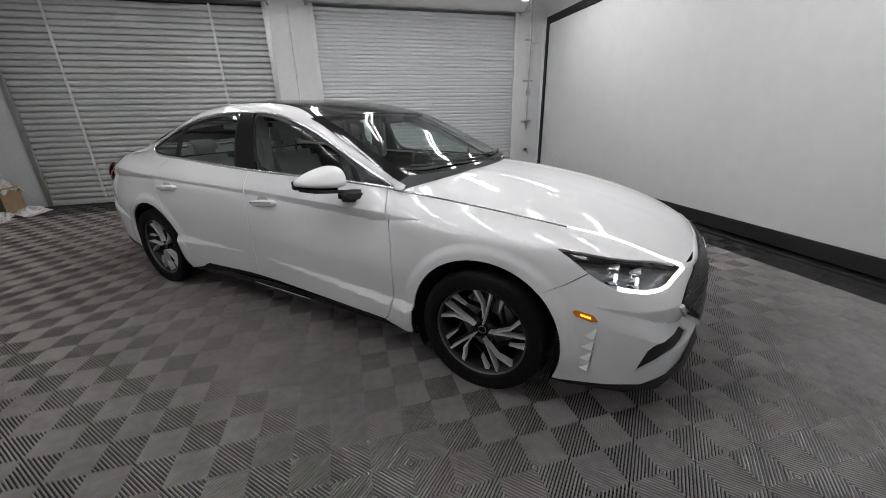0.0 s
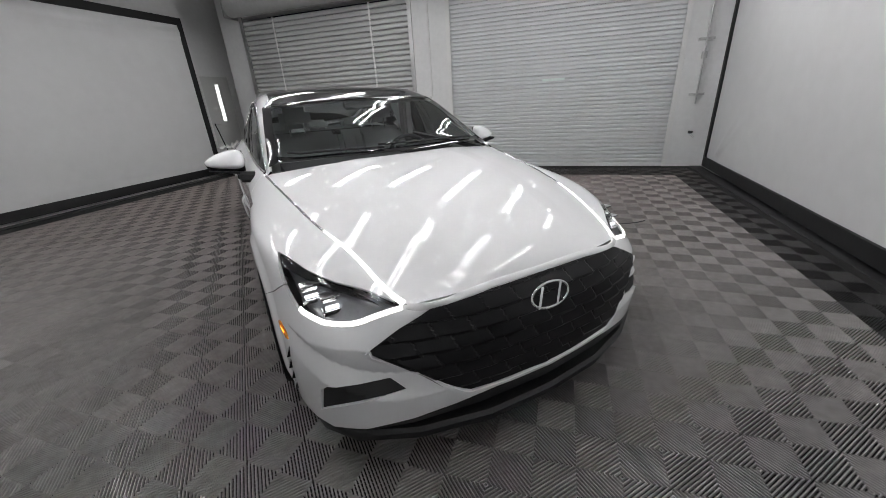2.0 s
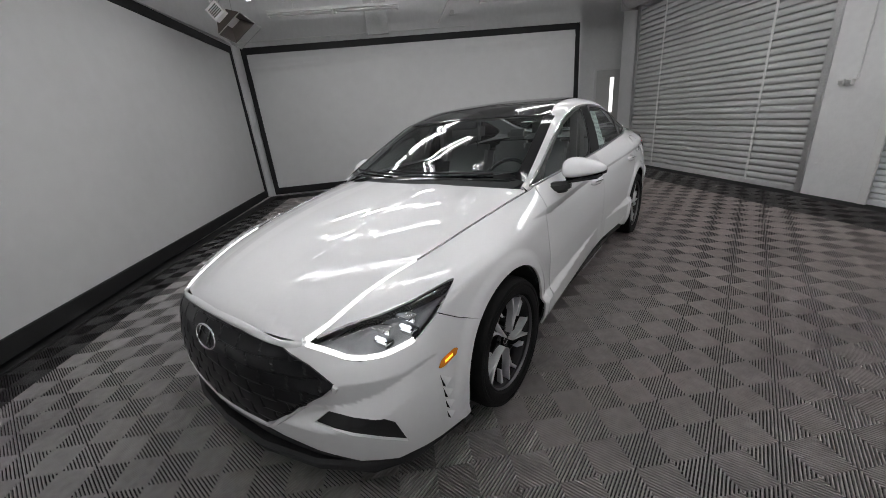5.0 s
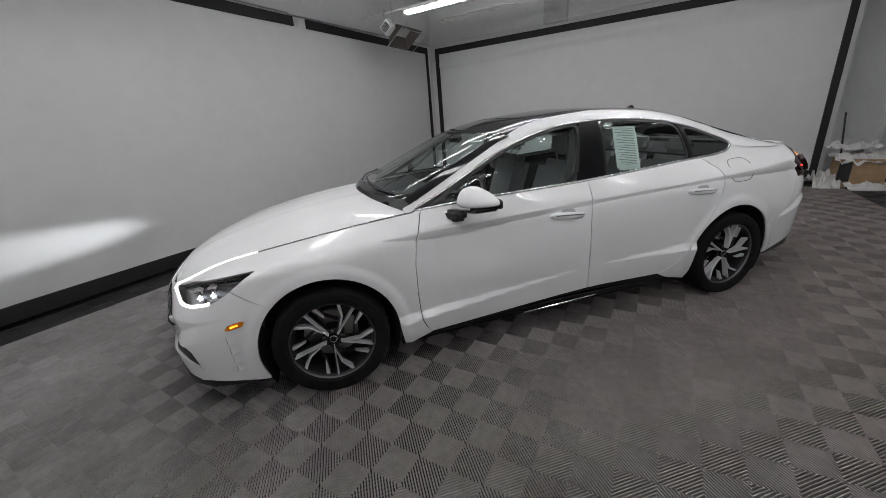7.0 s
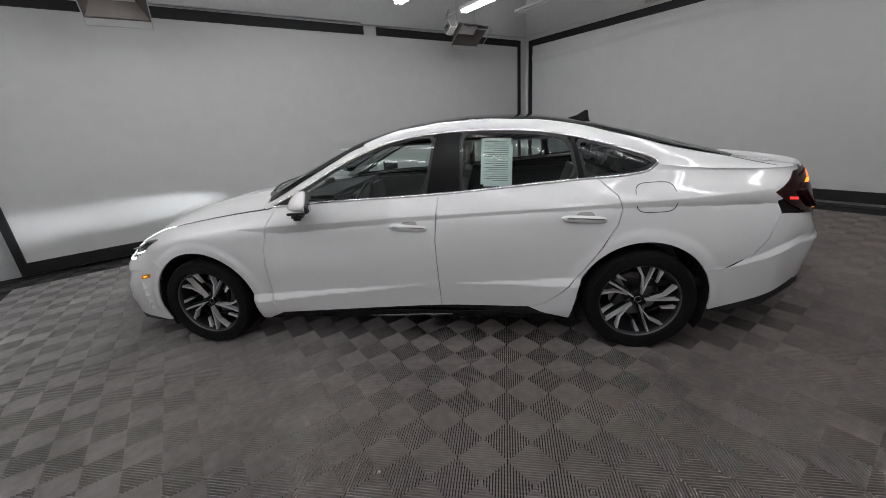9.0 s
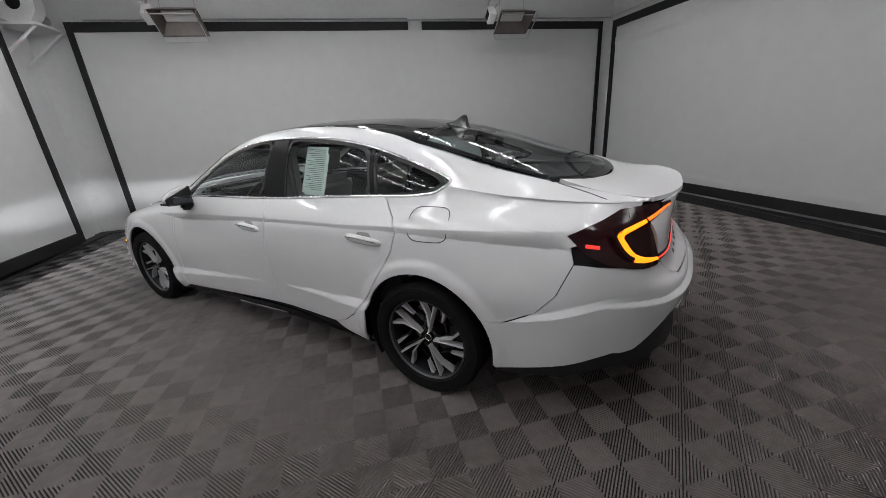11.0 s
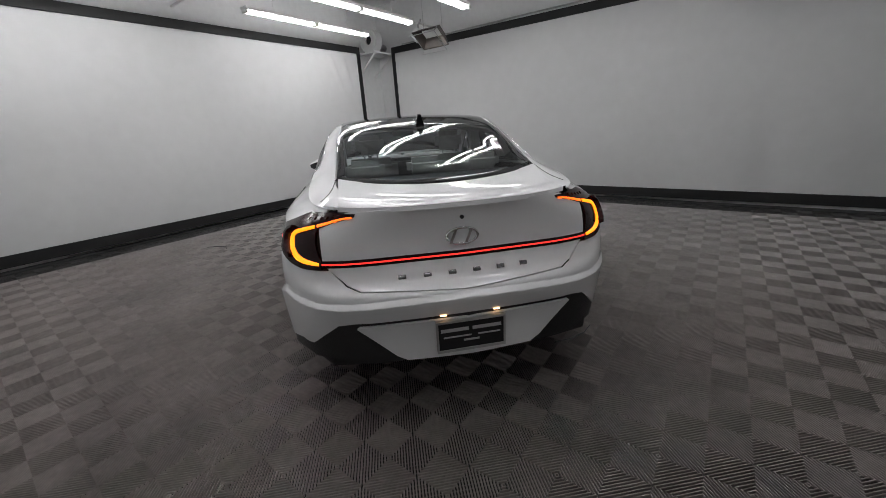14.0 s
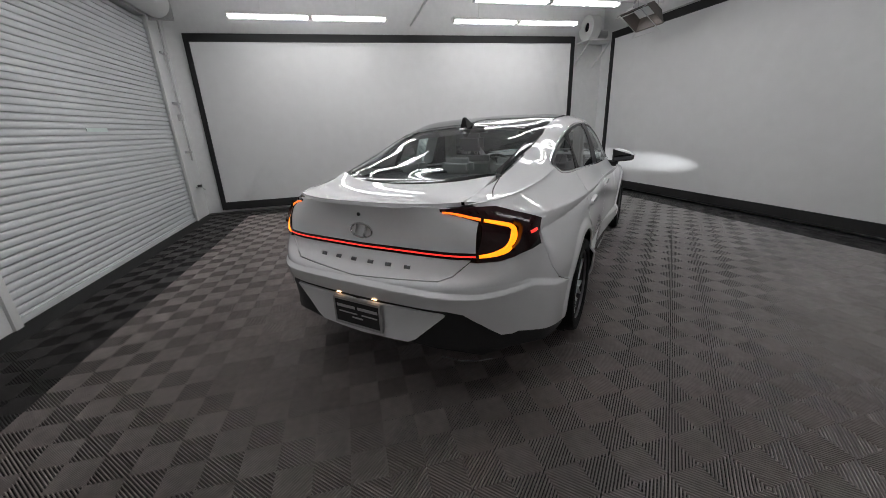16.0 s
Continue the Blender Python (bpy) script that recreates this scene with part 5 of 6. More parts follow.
TL = [("t", .435, .996), ("t", .54, .996), ("t", .63, .988), ("f", -2.20, .957), ("f", -2.083, .908), ("f", -2.16, .838), ("f", -2.235, .802), ("t", .745, .778), ("t", .69, .764), ("t", .605, .762),
      ("t", .602, .80), ("t", .612, .915), ("t", .600, .934), ("t", .52, .964), ("t", .44, .984)]
mp = lambda k, a, b: tail(a, b) if k == "t" else flank_t(a, b)
tl_uv = []
for i in range(len(TL)):
    p, q = mp(*TL[i]), mp(*TL[(i + 1) % len(TL)])
    tl_uv += [(p[0] + (q[0] - p[0]) * k / 3, p[1] + (q[1] - p[1]) * k / 3) for k in range(3)]
for flip in SIDES:
    lamp = panel("tail_light", TAIL, tl_uv, TAIL_DARK, car, 44, 26, lift=.004, skirt=.012, mirror=flip, label="lit tail light with C-shaped strip")
    c_line = [mp(*k) for k in (("t", .612, .940), ("t", .660, .926), ("t", .706, .910), ("t", .724, .893), ("t", .729, .865), ("t", .727, .838), ("t", .713, .812), ("t", .675, .797), ("t", .612, .789))]
    fine = np.array([p for a, b in zip(c_line, c_line[1:]) for p in np.linspace(a, b, 5, endpoint=False)] + [c_line[-1]])
    n_c = len(fine)
    ribbon("c_strip", TAIL, fine, .012, TAIL_AMBER, lamp, .010, .006, flip, "lit amber C-shaped strip", np.interp(np.linspace(0, 1, n_c), [0, .25, .5, .75, 1], [.008, .011, .018, .016, .007]))
    away = -1 if fine[20][0] < 0 else 1
    ribbon("lens_ridge", TAIL, [(q + away * .040, v) for q, v in fine[8:-9]], .012, TAIL_DARK, lamp, .032, .004, flip)
    up = [mp(*k) for k in (("t", .45, .983), ("t", .50, .974), ("t", .55, .959), ("t", .60, .944))]
    ribbon("upper_strip", TAIL, cubic(range(4), up)(np.linspace(0, 3, 20)), .006, TAIL_ORANGE, lamp, .007, .003, flip, "lit orange upper strip", np.linspace(.0035, .0085, 20))
    pos = [flank_t(x, z) for x, z in path([(-2.205, .866), (-2.155, .872)], 5)]
    ribbon("side_light", TAIL, pos, .009, TAIL_RED, lamp, .006, .004, flip, "lit red side lamp")
    for k in range(5):
        ribbon("fin_rib", TAIL, [tail(.52 + .028 * k, .986 - .004 * k), tail(.53 + .028 * k, .976 - .004 * k)], .003, GLOSS, lamp, .008, .003, flip)
emblem("rear_emblem", TAIL, 0.0, .868, .068, .036, car, -.3, .3)
for k in range(6):
    y = .272 - k * .1088
    line = [tail(abs(y) + d, .715) if y > 0 else (-tail(abs(y) - d, .715)[0], tail(abs(y) - d, .715)[1]) for d in (.017, 0, -.017)]
    ribbon("badge_letter_bar", TAIL, line, .0095, SATIN, car, .003, .003)
q, v = tail(.001, .952)
p = TAIL.f(np.array(0.0), np.array(v))
bm = bmesh.new()
rod(bm, (p[0] + .01, 0, p[2]), (p[0] - .006, 0, p[2]), .009, 16)
part("camera_button", bm, PLASTIC, car)
# number plate, with its frame and lettering turned to bars
holder = boxes("plate_frame", [((-2.5770, -.155, .372), (-2.5610, .155, .384)), ((-2.5770, -.155, .514), (-2.5610, .155, .526)), ((-2.5770, -.155, .384), (-2.5610, -.146, .514)), ((-2.5770, .146, .384), (-2.5610, .155, .514))], STEEL, car, "grey plate frame", .001)
boxes("plate", [((-2.5720, -.150, .378), (-2.5580, .150, .520))], PLATE, holder, "black dealer plate with silver lettering")
for (y0, y1, z0, z1) in ((-.135, -.005, .470, .486), (.012, .135, .470, .486), (-.13, -.03, .441, .448), (.0, .125, .441, .448), (-.035, .035, .418, .427)):
    boxes("lettering_bar", [((-2.5735, y0, z0), (-2.5710, y1, z1))], PLATE_TEXT, holder)
for y in (-.118, .118):
    boxes("plate_lamp", [((-2.5680, y - .014, .5475), (-2.5580, y + .014, .5500))], WARM, car, "lit warm number plate lamp")

# ---- cabin
base = lambda q: 1.098 - .222 * (min(abs(q), .4) / .4) ** 2.2 - .5 * max(0, abs(q) - .4)
front_top = lambda q: .285 - .05 * (abs(q) / .4) ** 2
rear_top = lambda q: -1.165 - .085 * (abs(q) / .4) ** 2
rear_base = lambda q: -2.148 + .165 * (abs(q) / .4) ** 2.4
Q = np.linspace(-.462, .462, 30)
QR = np.linspace(-.418, .418, 26)
wind = [(base(q), q) for q in Q] + [(front_top(q) + .003, q) for q in Q[::-1]]
panel("windscreen", CABF, wind, GLASS, car, 40, 30, skirt=.004, label="clear windscreen with dark border").visible_shadow = False
rear = [(rear_top(q) - .003, q) for q in QR] + [(rear_base(q), q) for q in QR[::-1]]
panel("rear_window", CABF, rear, PRIVACY, car, 40, 30, skirt=.004, label="tinted rear window").visible_shadow = False
roof = [(front_top(q), q) for q in np.linspace(-.41, .41, 26)] + [(rear_top(q), q) for q in np.linspace(.41, -.41, 26)]
roof_ob = panel("roof", CABF, roof, GLOSS, car, 50, 30, skirt=.02, label="gloss black panoramic glass roof")
for x in (.02, -.42):
    ribbon("roof_joint", CABF, [(x, q) for q in np.linspace(-.36, .36, 24)], .004, DARK, roof_ob, .0008, .002)
borders = [[(base(q) - .012, q) for q in Q], [(front_top(q) + .02, q) for q in Q], [(rear_top(q) - .03, q) for q in QR], [(rear_base(q) + .02, q) for q in QR]]
for sg in (1, -1):
    borders += [[(x, sg * .424) for x in np.linspace(.90, .24, 24)], [(x, sg * .398) for x in np.linspace(-1.25, -1.93, 20)]]
for line in borders:
    ribbon("glass_border", CABF, line, .030 if abs(line[0][1] - line[-1][1]) < .01 and line[0][0] > 0 else .022, GLOSS, car, .0012, .001)
F_WIN = [(.742, .945), (.3, .956), (-.170, .975), (-.250, 1.322), (-.06, 1.306), (.25, 1.226), (.5, 1.108), (.68, 1.008)]
R_WIN = [(-.385, .983), (-.75, 1.000), (-1.068, 1.020), (-1.022, 1.256), (-.8, 1.300), (-.6, 1.317), (-.395, 1.326)]
Q_WIN = [(-1.105, 1.024), (-1.28, 1.036), (-1.43, 1.052), (-1.488, 1.088), (-1.44, 1.122), (-1.3, 1.175), (-1.055, 1.252)]
B_PIL = [(-.175, .972), (-.382, .980), (-.392, 1.330), (-.253, 1.328)]
C_DIV = [(-1.071, 1.018), (-1.102, 1.020), (-1.052, 1.258), (-1.026, 1.262)]
SAIL = [(.845, .940), (.745, .942), (.685, 1.005), (.80, .962)]
on_cab = lambda poly, n=6: [CABIN_SKIN.find(x, None, z) for x, z in dense(poly, n)]
TIP = [(-1.15, 1.022), (-1.30, 1.032), (-1.44, 1.045), (-1.505, 1.085), (-1.512, 1.102), (-1.46, 1.128)]
top_line = [(x, float(gut_z(np.array(x)))) for x in np.linspace(-1.42, .86, 26)]
frame_in = lambda x: .605 - .068 * float(step(.05, .38, x)) - .030 * float(step(-1.05, -1.3, x)) * float(step(-2.2, -2.0, x))
frame_uv = [(x, frame_in(x)) for x in np.linspace(.93, -2.36, 60)] + [(-2.36, .0)] + [(x, 0.0) for x in np.linspace(-2.2, -1.16, 12)] + on_cab(TIP, 4)[:-4] + [CABIN_SKIN.find(x, None, z) for x, z in top_line] + [(.885, .28), (.93, .28)]
for flip in SIDES:
    panel("roof_side_frame", CABIN_SKIN, frame_uv, PAINT, car, 120, 30, mirror=flip, skirt=.015, seam=frame_seam)
    for nm, poly, mt in (("front_side_window", F_WIN, GLASS), ("rear_side_window", R_WIN, GLASS), ("quarter_window", Q_WIN, DEEP_TINT)):
        w = panel(nm, CABIN_SKIN, on_cab(poly), mt, car, 24, 14, lift=-.004, skirt=.0, mirror=flip)
        w.visible_shadow = False
        loop = on_cab(poly + poly[:1], 5)[:-5]
        ribbon("window_seal", CABIN_SKIN, loop + loop[:1], .013, PLASTIC, w, -.001, .006, flip)
    for nm, poly in (("door_pillar", B_PIL), ("quarter_divider", C_DIV), ("mirror_base", SAIL)):
        panel(nm, CABIN_SKIN, on_cab(poly), PILLAR if nm != "mirror_base" else PLASTIC, car, 10, 12, lift=-.001, mirror=flip, label="gloss black pillar cover" if nm == "door_pillar" else "")
    trim = [CABIN_SKIN.find(x, None, BELT_Z(x) + .006) for x in np.linspace(.87, -1.12, 40)] + on_cab(TIP, 5)[3:-5] + [CABIN_SKIN.find(x, None, z - .002) for x, z in top_line]
    trim = np.array(trim)
    ribbon("window_chrome", CABIN_SKIN, trim, .0075, CHROME, car, .004, .008, flip, "chrome strip round the side windows")

panel("boot_top", DECK_SKIN, dense([(.012, -.985), (.992, -.985), (.992, .985), (.012, .985)], 20), PAINT, car, 40, 40, skirt=.02)
bm = bmesh.new()
box(bm, (.97, -.50, .90), (1.12, .50, .955), .01)
part("cowl", bm, PLASTIC, car, "black plastic scuttle below the windscreen")
for y0, y1, x1 in ((.55, -.12, .93), (-.10, -.62, .92)):
    bm = bmesh.new()
    arm = []
    for y in np.linspace(y0, y1, 7):
        q = y / .72 * .40
        c = CABF.f(np.array(base(q) - .03 - .05 * abs(y - y0)), np.array(q))
        arm.append((float(c[0]), float(c[1]), float(c[2]) + .014))
    sweep(bm, arm, .0065, 6)
    part("wiper", bm, PLASTIC, car, "black windscreen wiper")

# joint between the boot lid and the quarter panels
for flip in SIDES:
    line = [CABIN_SKIN.find(x, y, None) for x, y in path([(-1.985, .545), (-2.06, .552), (-2.13, .566), (-2.20, .596)], 5)]
    ribbon("boot_joint", CABIN_SKIN, line, .0022, DARK, car, .0018, .002, flip)
# shark-fin aerial
bm = bmesh.new()
prof = [(-1.12, 1.352), (-1.20, 1.371), (-1.258, 1.402), (-1.272, 1.396), (-1.28, 1.33)]
a = [bm.verts.new((x, .028 * (1 - (z - 1.325) / .12), z)) for x, z in prof]
b = [bm.verts.new((x, -.028 * (1 - (z - 1.325) / .12), z)) for x, z in prof]
low_a = [bm.verts.new((x, .03, 1.32)) for x in (-1.08, -1.29)]
low_b = [bm.verts.new((x, -.03, 1.32)) for x in (-1.08, -1.29)]
bm.faces.new(a + [low_a[1], low_a[0]])
bm.faces.new((b + [low_b[1], low_b[0]])[::-1])
for i in range(len(prof) - 1):
    bm.faces.new((a[i], b[i], b[i + 1], a[i + 1]))
bm.faces.new((low_a[0], low_b[0], b[0], a[0]))
bm.faces.new((a[-1], b[-1], low_b[1], low_a[1]))
part("aerial", bm, GLOSS, car, "gloss black shark-fin aerial")

# door handles, fuel flap
for flip in SIDES:
    sg = -1 if flip else 1
    for x, z in ((-.065, .793), (-1.085, .820)):
        q, v = BODY.find(x, None, z, chord[6], chord[9])
        y = BODY.f(np.array(q), np.array(v))[1]
        bm = bmesh.new()
        rows = []
        for k in np.linspace(-1, 1, 17):
            w = (1 - abs(k) ** 3.5) ** .5
            lift = .030 * (1 - abs(k) ** 4)
            rows.append([bm.verts.new((x + .130 * k, sg * (y - .006 + lift * c[0]), z + .010 * k + .022 * w * c[1])) for c in ((-.2, -1), (.6, -.9), (1, -.3), (1, .4), (.6, .95), (-.2, 1))])
        for r0, r1 in zip(rows, rows[1:]):
            for i in range(5):
                bm.faces.new((r0[i], r0[i + 1], r1[i + 1], r1[i]) if not flip else (r1[i], r1[i + 1], r0[i + 1], r0[i]))
        h = part("door_handle", bm, PAINT, car, "white door handle with chrome strip", soft=1)
        bm = bmesh.new()
        box(bm, (x - .100, min(sg * (y + .018), sg * (y + .0255)), z + .006), (x + .100, max(sg * (y + .018), sg * (y + .0255)), z + .013), .002)
        for v in bm.verts:
            v.co.z += .075 * (v.co.x - x)
        part("handle_strip", bm, CHROME, h, "chrome strip")
        # flat grey patch painting the shade of the hollow behind the handle
        cup = [BODY.find(a, None, b, chord[6], chord[9]) for a, b in rounded([(x - .06, z - .006), (x + .055, z - .006), (x + .04, z + .040), (x - .045, z + .040)], .3, 5)]
        panel("handle_cup_shade", BODY, cup, CUP_SHADE, h, 8, 6, lift=.0012, skirt=.0, mirror=flip)
cx, cz = -1.462, .918
flap = rounded([(cx - .105, cz - .075), (cx + .105, cz - .075), (cx + .105, cz + .075), (cx - .105, cz + .075)], .3, 6)
line = [BODY.find(a, None, b, chord[7], chord[10]) for a, b in dense(flap, 2) + flap[:1]]
ribbon("fuel_flap_joint", BODY, line, .0020, DARK, car, .0016, .002)

# door mirrors
for flip in SIDES:
    sg = -1 if flip else 1
    bm = bmesh.new()
    bmesh.ops.create_uvsphere(bm, u_segments=32, v_segments=20, radius=1)
    for v in bm.verts:
        x, y, z = v.co
        k = lambda a, p: math.copysign(abs(a) ** p, a)
        x, y, z = k(x, .75), k(y, .7), k(z, .62)
        out = max(0, y)
        up = z * .5 + .5
        side = y * .5 + .5
        tall = .130 * (1 - .66 * side ** 1.5)
        X = x * .120 * (1 - .50 * up ** 1.4) * (1 - .25 * out ** 2) if x > 0 else x * .018
        v.co = (.535 + X - .045 * y, sg * (.955 + .112 * y), .932 + .030 * side + tall * up)
    if flip:
        bmesh.ops.reverse_faces(bm, faces=bm.faces)
    shell_ob = part("door_mirror", bm, PAINT, car, "white door mirror on a black foot", soft=1.5)

    def lean(bm, tip=0.0):
        for v in bm.verts:
            k = (abs(v.co.y) - .953) / .103
            v.co.x -= .045 * k
            v.co.z += tip * k
    bm = bmesh.new()
    a = [(.72, .790, .858), (.63, .790, .858), (.63, .790, .925), (.72, .790, .925)]
    b = [(.675, .905, .872), (.60, .905, .872), (.595, .905, .932), (.65, .905, .932)]
    va, vb = [bm.verts.new((p[0], sg * p[1], p[2])) for p in a], [bm.verts.new((p[0], sg * p[1], p[2])) for p in b]
    for i in range(4):
        bm.faces.new((va[i], va[(i + 1) % 4], vb[(i + 1) % 4], vb[i]))
    bm.faces.new(va[::-1])
    bm.faces.new(vb)
    bmesh.ops.recalc_face_normals(bm, faces=bm.faces)
    bmesh.ops.bevel(bm, geom=bm.edges[:], offset=.017, segments=3, affect="EDGES")
    part("foot", bm, PLASTIC, shell_ob, "black mirror foot", soft=.9)
    bm = bmesh.new()
    box(bm, (.528, min(sg * .862, sg * 1.045), .926), (.645, max(sg * .862, sg * 1.045), .943), .007)
    lean(bm, .015)
    for v in bm.verts:
        v.co.x = min(v.co.x, .645 - .28 * max(0, abs(v.co.y) - .93))
    part("lower_cover", bm, GLOSS, shell_ob)
    bm = bmesh.new()
    box(bm, (.508, min(sg * .850, sg * 1.062), .934), (.528, max(sg * .850, sg * 1.062), 1.066), .012)
    for v in bm.verts:
        if v.co.z > 1.0:
            h = min(1, max(0, (abs(v.co.y) - .845) / .22))
            v.co.z = .925 + .136 * (1 - .66 * h ** 1.5)
    lean(bm, .015)
    part("mirror_rim", bm, PLASTIC, shell_ob, "black mirror rim")
    # glass coloured dark to stand for a dark reflection
    bm = bmesh.new()
    box(bm, (.504, min(sg * .872, sg * 1.030), .944), (.509, max(sg * .872, sg * 1.015), .992), .001)
    lean(bm, .015)
    part("mirror_glass", bm, DIM_MIRROR, shell_ob, "mirror glass")

# low beams: a small lamp behind a slit in each headlight
for sg in (1, -1):
    spot = bpy.data.lights.new("low_beam", "SPOT")
    spot.energy, spot.spot_size, spot.spot_blend, spot.shadow_soft_size, spot.color = BEAM_WATT, radians(72), .9, .012, (.93, .97, 1.0)
    ob = new("low_beam", spot)
    ob.parent = car
    ob.matrix_local = look((2.13, sg * .735, .628), (6.115, .3 if sg > 0 else -1.7, .555)) @ Matrix.Diagonal((1, .16, 1, 1))

# ---- wheels
def lathe(bm, prof, seg, axis_y=0.0):
    rings = []
    for k in range(seg):
        a = 2 * math.pi * k / seg
        rings.append([bm.verts.new((r * math.cos(a), y, r * math.sin(a))) for r, y in prof])
    for k in range(seg):
        p, q = rings[k], rings[(k + 1) % seg]
        for i in range(len(prof) - 1):
            bm.faces.new((p[i], p[i + 1], q[i + 1], q[i]))


def slab(bm, pts, y0, y1, chamfer=.004):
    """A flat bar with an outline in (x, z), between two depths; its outer rim chamfered."""
    c = sum((Vector((x, 0, z)) for x, z in pts), Vector()) / len(pts)
    inner = []
    for x, z in pts:
        d = (c - Vector((x, 0, z)))
        d = d.normalized() * min(chamfer, d.length * .3)
        inner.append((x + d.x, z + d.z))
    a = [bm.verts.new((x, y0, z)) for x, z in pts]
    b = [bm.verts.new((x, y1 - chamfer, z)) for x, z in pts]
    t = [bm.verts.new((x, y1, z)) for x, z in inner]
    n = len(pts)
    for i in range(n):
        j = (i + 1) % n
        bm.faces.new((a[i], a[j], b[j], b[i]))
        bm.faces.new((b[i], b[j], t[j], t[i]))
    bm.faces.new(t)


def wheel(x, y_side, spin):
    """Outer face towards +y in its own frame."""
    root = new("wheel")
    root.parent = car
    root["label"] = "two-tone alloy wheel with black tyre"
    root.matrix_local = pose(x, y_side * .810, HUB_Z, 0, 0, 0) if y_side > 0 else pose(x, y_side * .810, HUB_Z, 0, 0, 180)
    R = .314
    bm = bmesh.new()
    lathe(bm, [(.228, -.085), (.236, -.105), (.262, -.112), (.300, -.108), (R - .008, -.095), (R, -.075), (R, -.045), (R - .006, -.041), (R, -.037), (R, -.004), (R - .006, 0), (R, .004),
               (R, .037), (R - .006, .041), (R, .045), (R, .075), (R - .008, .095), (.300, .108), (.285, .1105), (.280, .1085), (.262, .112), (.240, .106), (.228, .092)], 72)
    part("tyre", bm, RUBBER, root, "black road tyre", soft=.5)
    bm = bmesh.new()
    lathe(bm, [(.2215, .088), (.224, .095), (.2275, .098), (.2305, .092), (.229, .080)], 72)
    part("rim", bm, RIM, root, "grey rim flange", soft=.6)
    # barrel: the wheel's inner shade is put into its colour
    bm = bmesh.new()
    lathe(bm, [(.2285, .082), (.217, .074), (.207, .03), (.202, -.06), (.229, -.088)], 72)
    part("barrel", bm, ALLOY_SHADED, root, "inner barrel, shade painted in as dark grey", soft=.6)
    bm = bmesh.new()
    lathe(bm, [(.001, .052), (.034, .052), (.060, .046), (.066, .020), (.066, -.02)], 40)
    part("hub", bm, ALLOY_DARK, root, "dark hub", soft=.5)
    P = lambda r, a: (r * math.cos(a), r * math.sin(a))
    for k in range(5):
        a = radians(72 * k + spin)
        R_ = lambda r, d: P(r, a + radians(d))
        # dark pocketed body of the spoke and its branch to the wedge
        bm = bmesh.new()
        slab(bm, [R_(.040, 30), R_(.085, 7), R_(.219, 5), R_(.219, -4), R_(.205, -22), R_(.150, -13), R_(.08, -9), R_(.040, -34)], .010, .044)
        slab(bm, [R_(.112, 58), R_(.150, 24), R_(.2185, 19), R_(.2185, 11), R_(.150, 20), R_(.106, 54)], .012, .046)
        part("spoke", bm, ALLOY_DARK, root, "dark pocketed spoke", soft=.5)
        # machined faces: a straight blade, a hooked one and a wedge at the rim
        for pts, y0, y1 in (([R_(.040, 6), R_(.040, -3), R_(.12, -.6), R_(.2215, -1.3), R_(.2215, 1.5), R_(.12, 1.8)], .040, .082),
                            ([R_(.070, -5.5), R_(.078, -3.2), R_(.150, -9.4), R_(.2215, -20.5), R_(.2215, -25), R_(.148, -12.6)], .038, .077),
                            ([R_(.142, 23.0), R_(.146, 24.5), R_(.2215, 17.5), R_(.2215, 11.5)], .036, .070)):
            bm = bmesh.new()
            slab(bm, pts, y0, y1, .0025)
            part("blade", bm, ALLOY, root, "machined bright blade", soft=.4)
        b = a + radians(36)
        bm = bmesh.new()
        rod(bm, (*P(.050, b)[:1], .04, P(.050, b)[1]), (P(.050, b)[0], .058, P(.050, b)[1]), .0095, 6)
        part("wheel_nut", bm, SATIN, root)
    bm = bmesh.new()
    rod(bm, (0, .05, 0), (0, .062, 0), .029, 24)
    part("centre_cap", bm, GLOSS, root, "black centre cap with chrome oval", soft=.5)
    bm = bmesh.new()
    lathe(bm, [(.0165, .0615), (.019, .064), (.0215, .0615)], 24)
    part("cap_oval", bm, CHROME, root)
    bm = bmesh.new()
    lathe(bm, [(.06, -.02), (.142, -.02), (.142, -.042), (.06, -.042)], 48)
    part("brake_disc", bm, DISC, root, "worn steel brake disc", soft=.5)
    bm = bmesh.new()
    slab(bm, [P(.085, radians(15)), P(.16, radians(5)), P(.165, radians(30)), P(.16, radians(55)), P(.085, radians(45))], -.07, -.0)
    part("brake_caliper", bm, STEEL, root, "grey brake caliper", soft=.5)
    # added black disc standing in for the darkness behind the spokes
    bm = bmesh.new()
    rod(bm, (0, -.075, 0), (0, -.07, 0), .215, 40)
    part("wheel_shade_disc", bm, DARK, root)
    return root


wheel(1.42, 1, 56)
wheel(-1.42, 1, 35)
wheel(1.42, -1, 30)
wheel(-1.42, -1, 4)
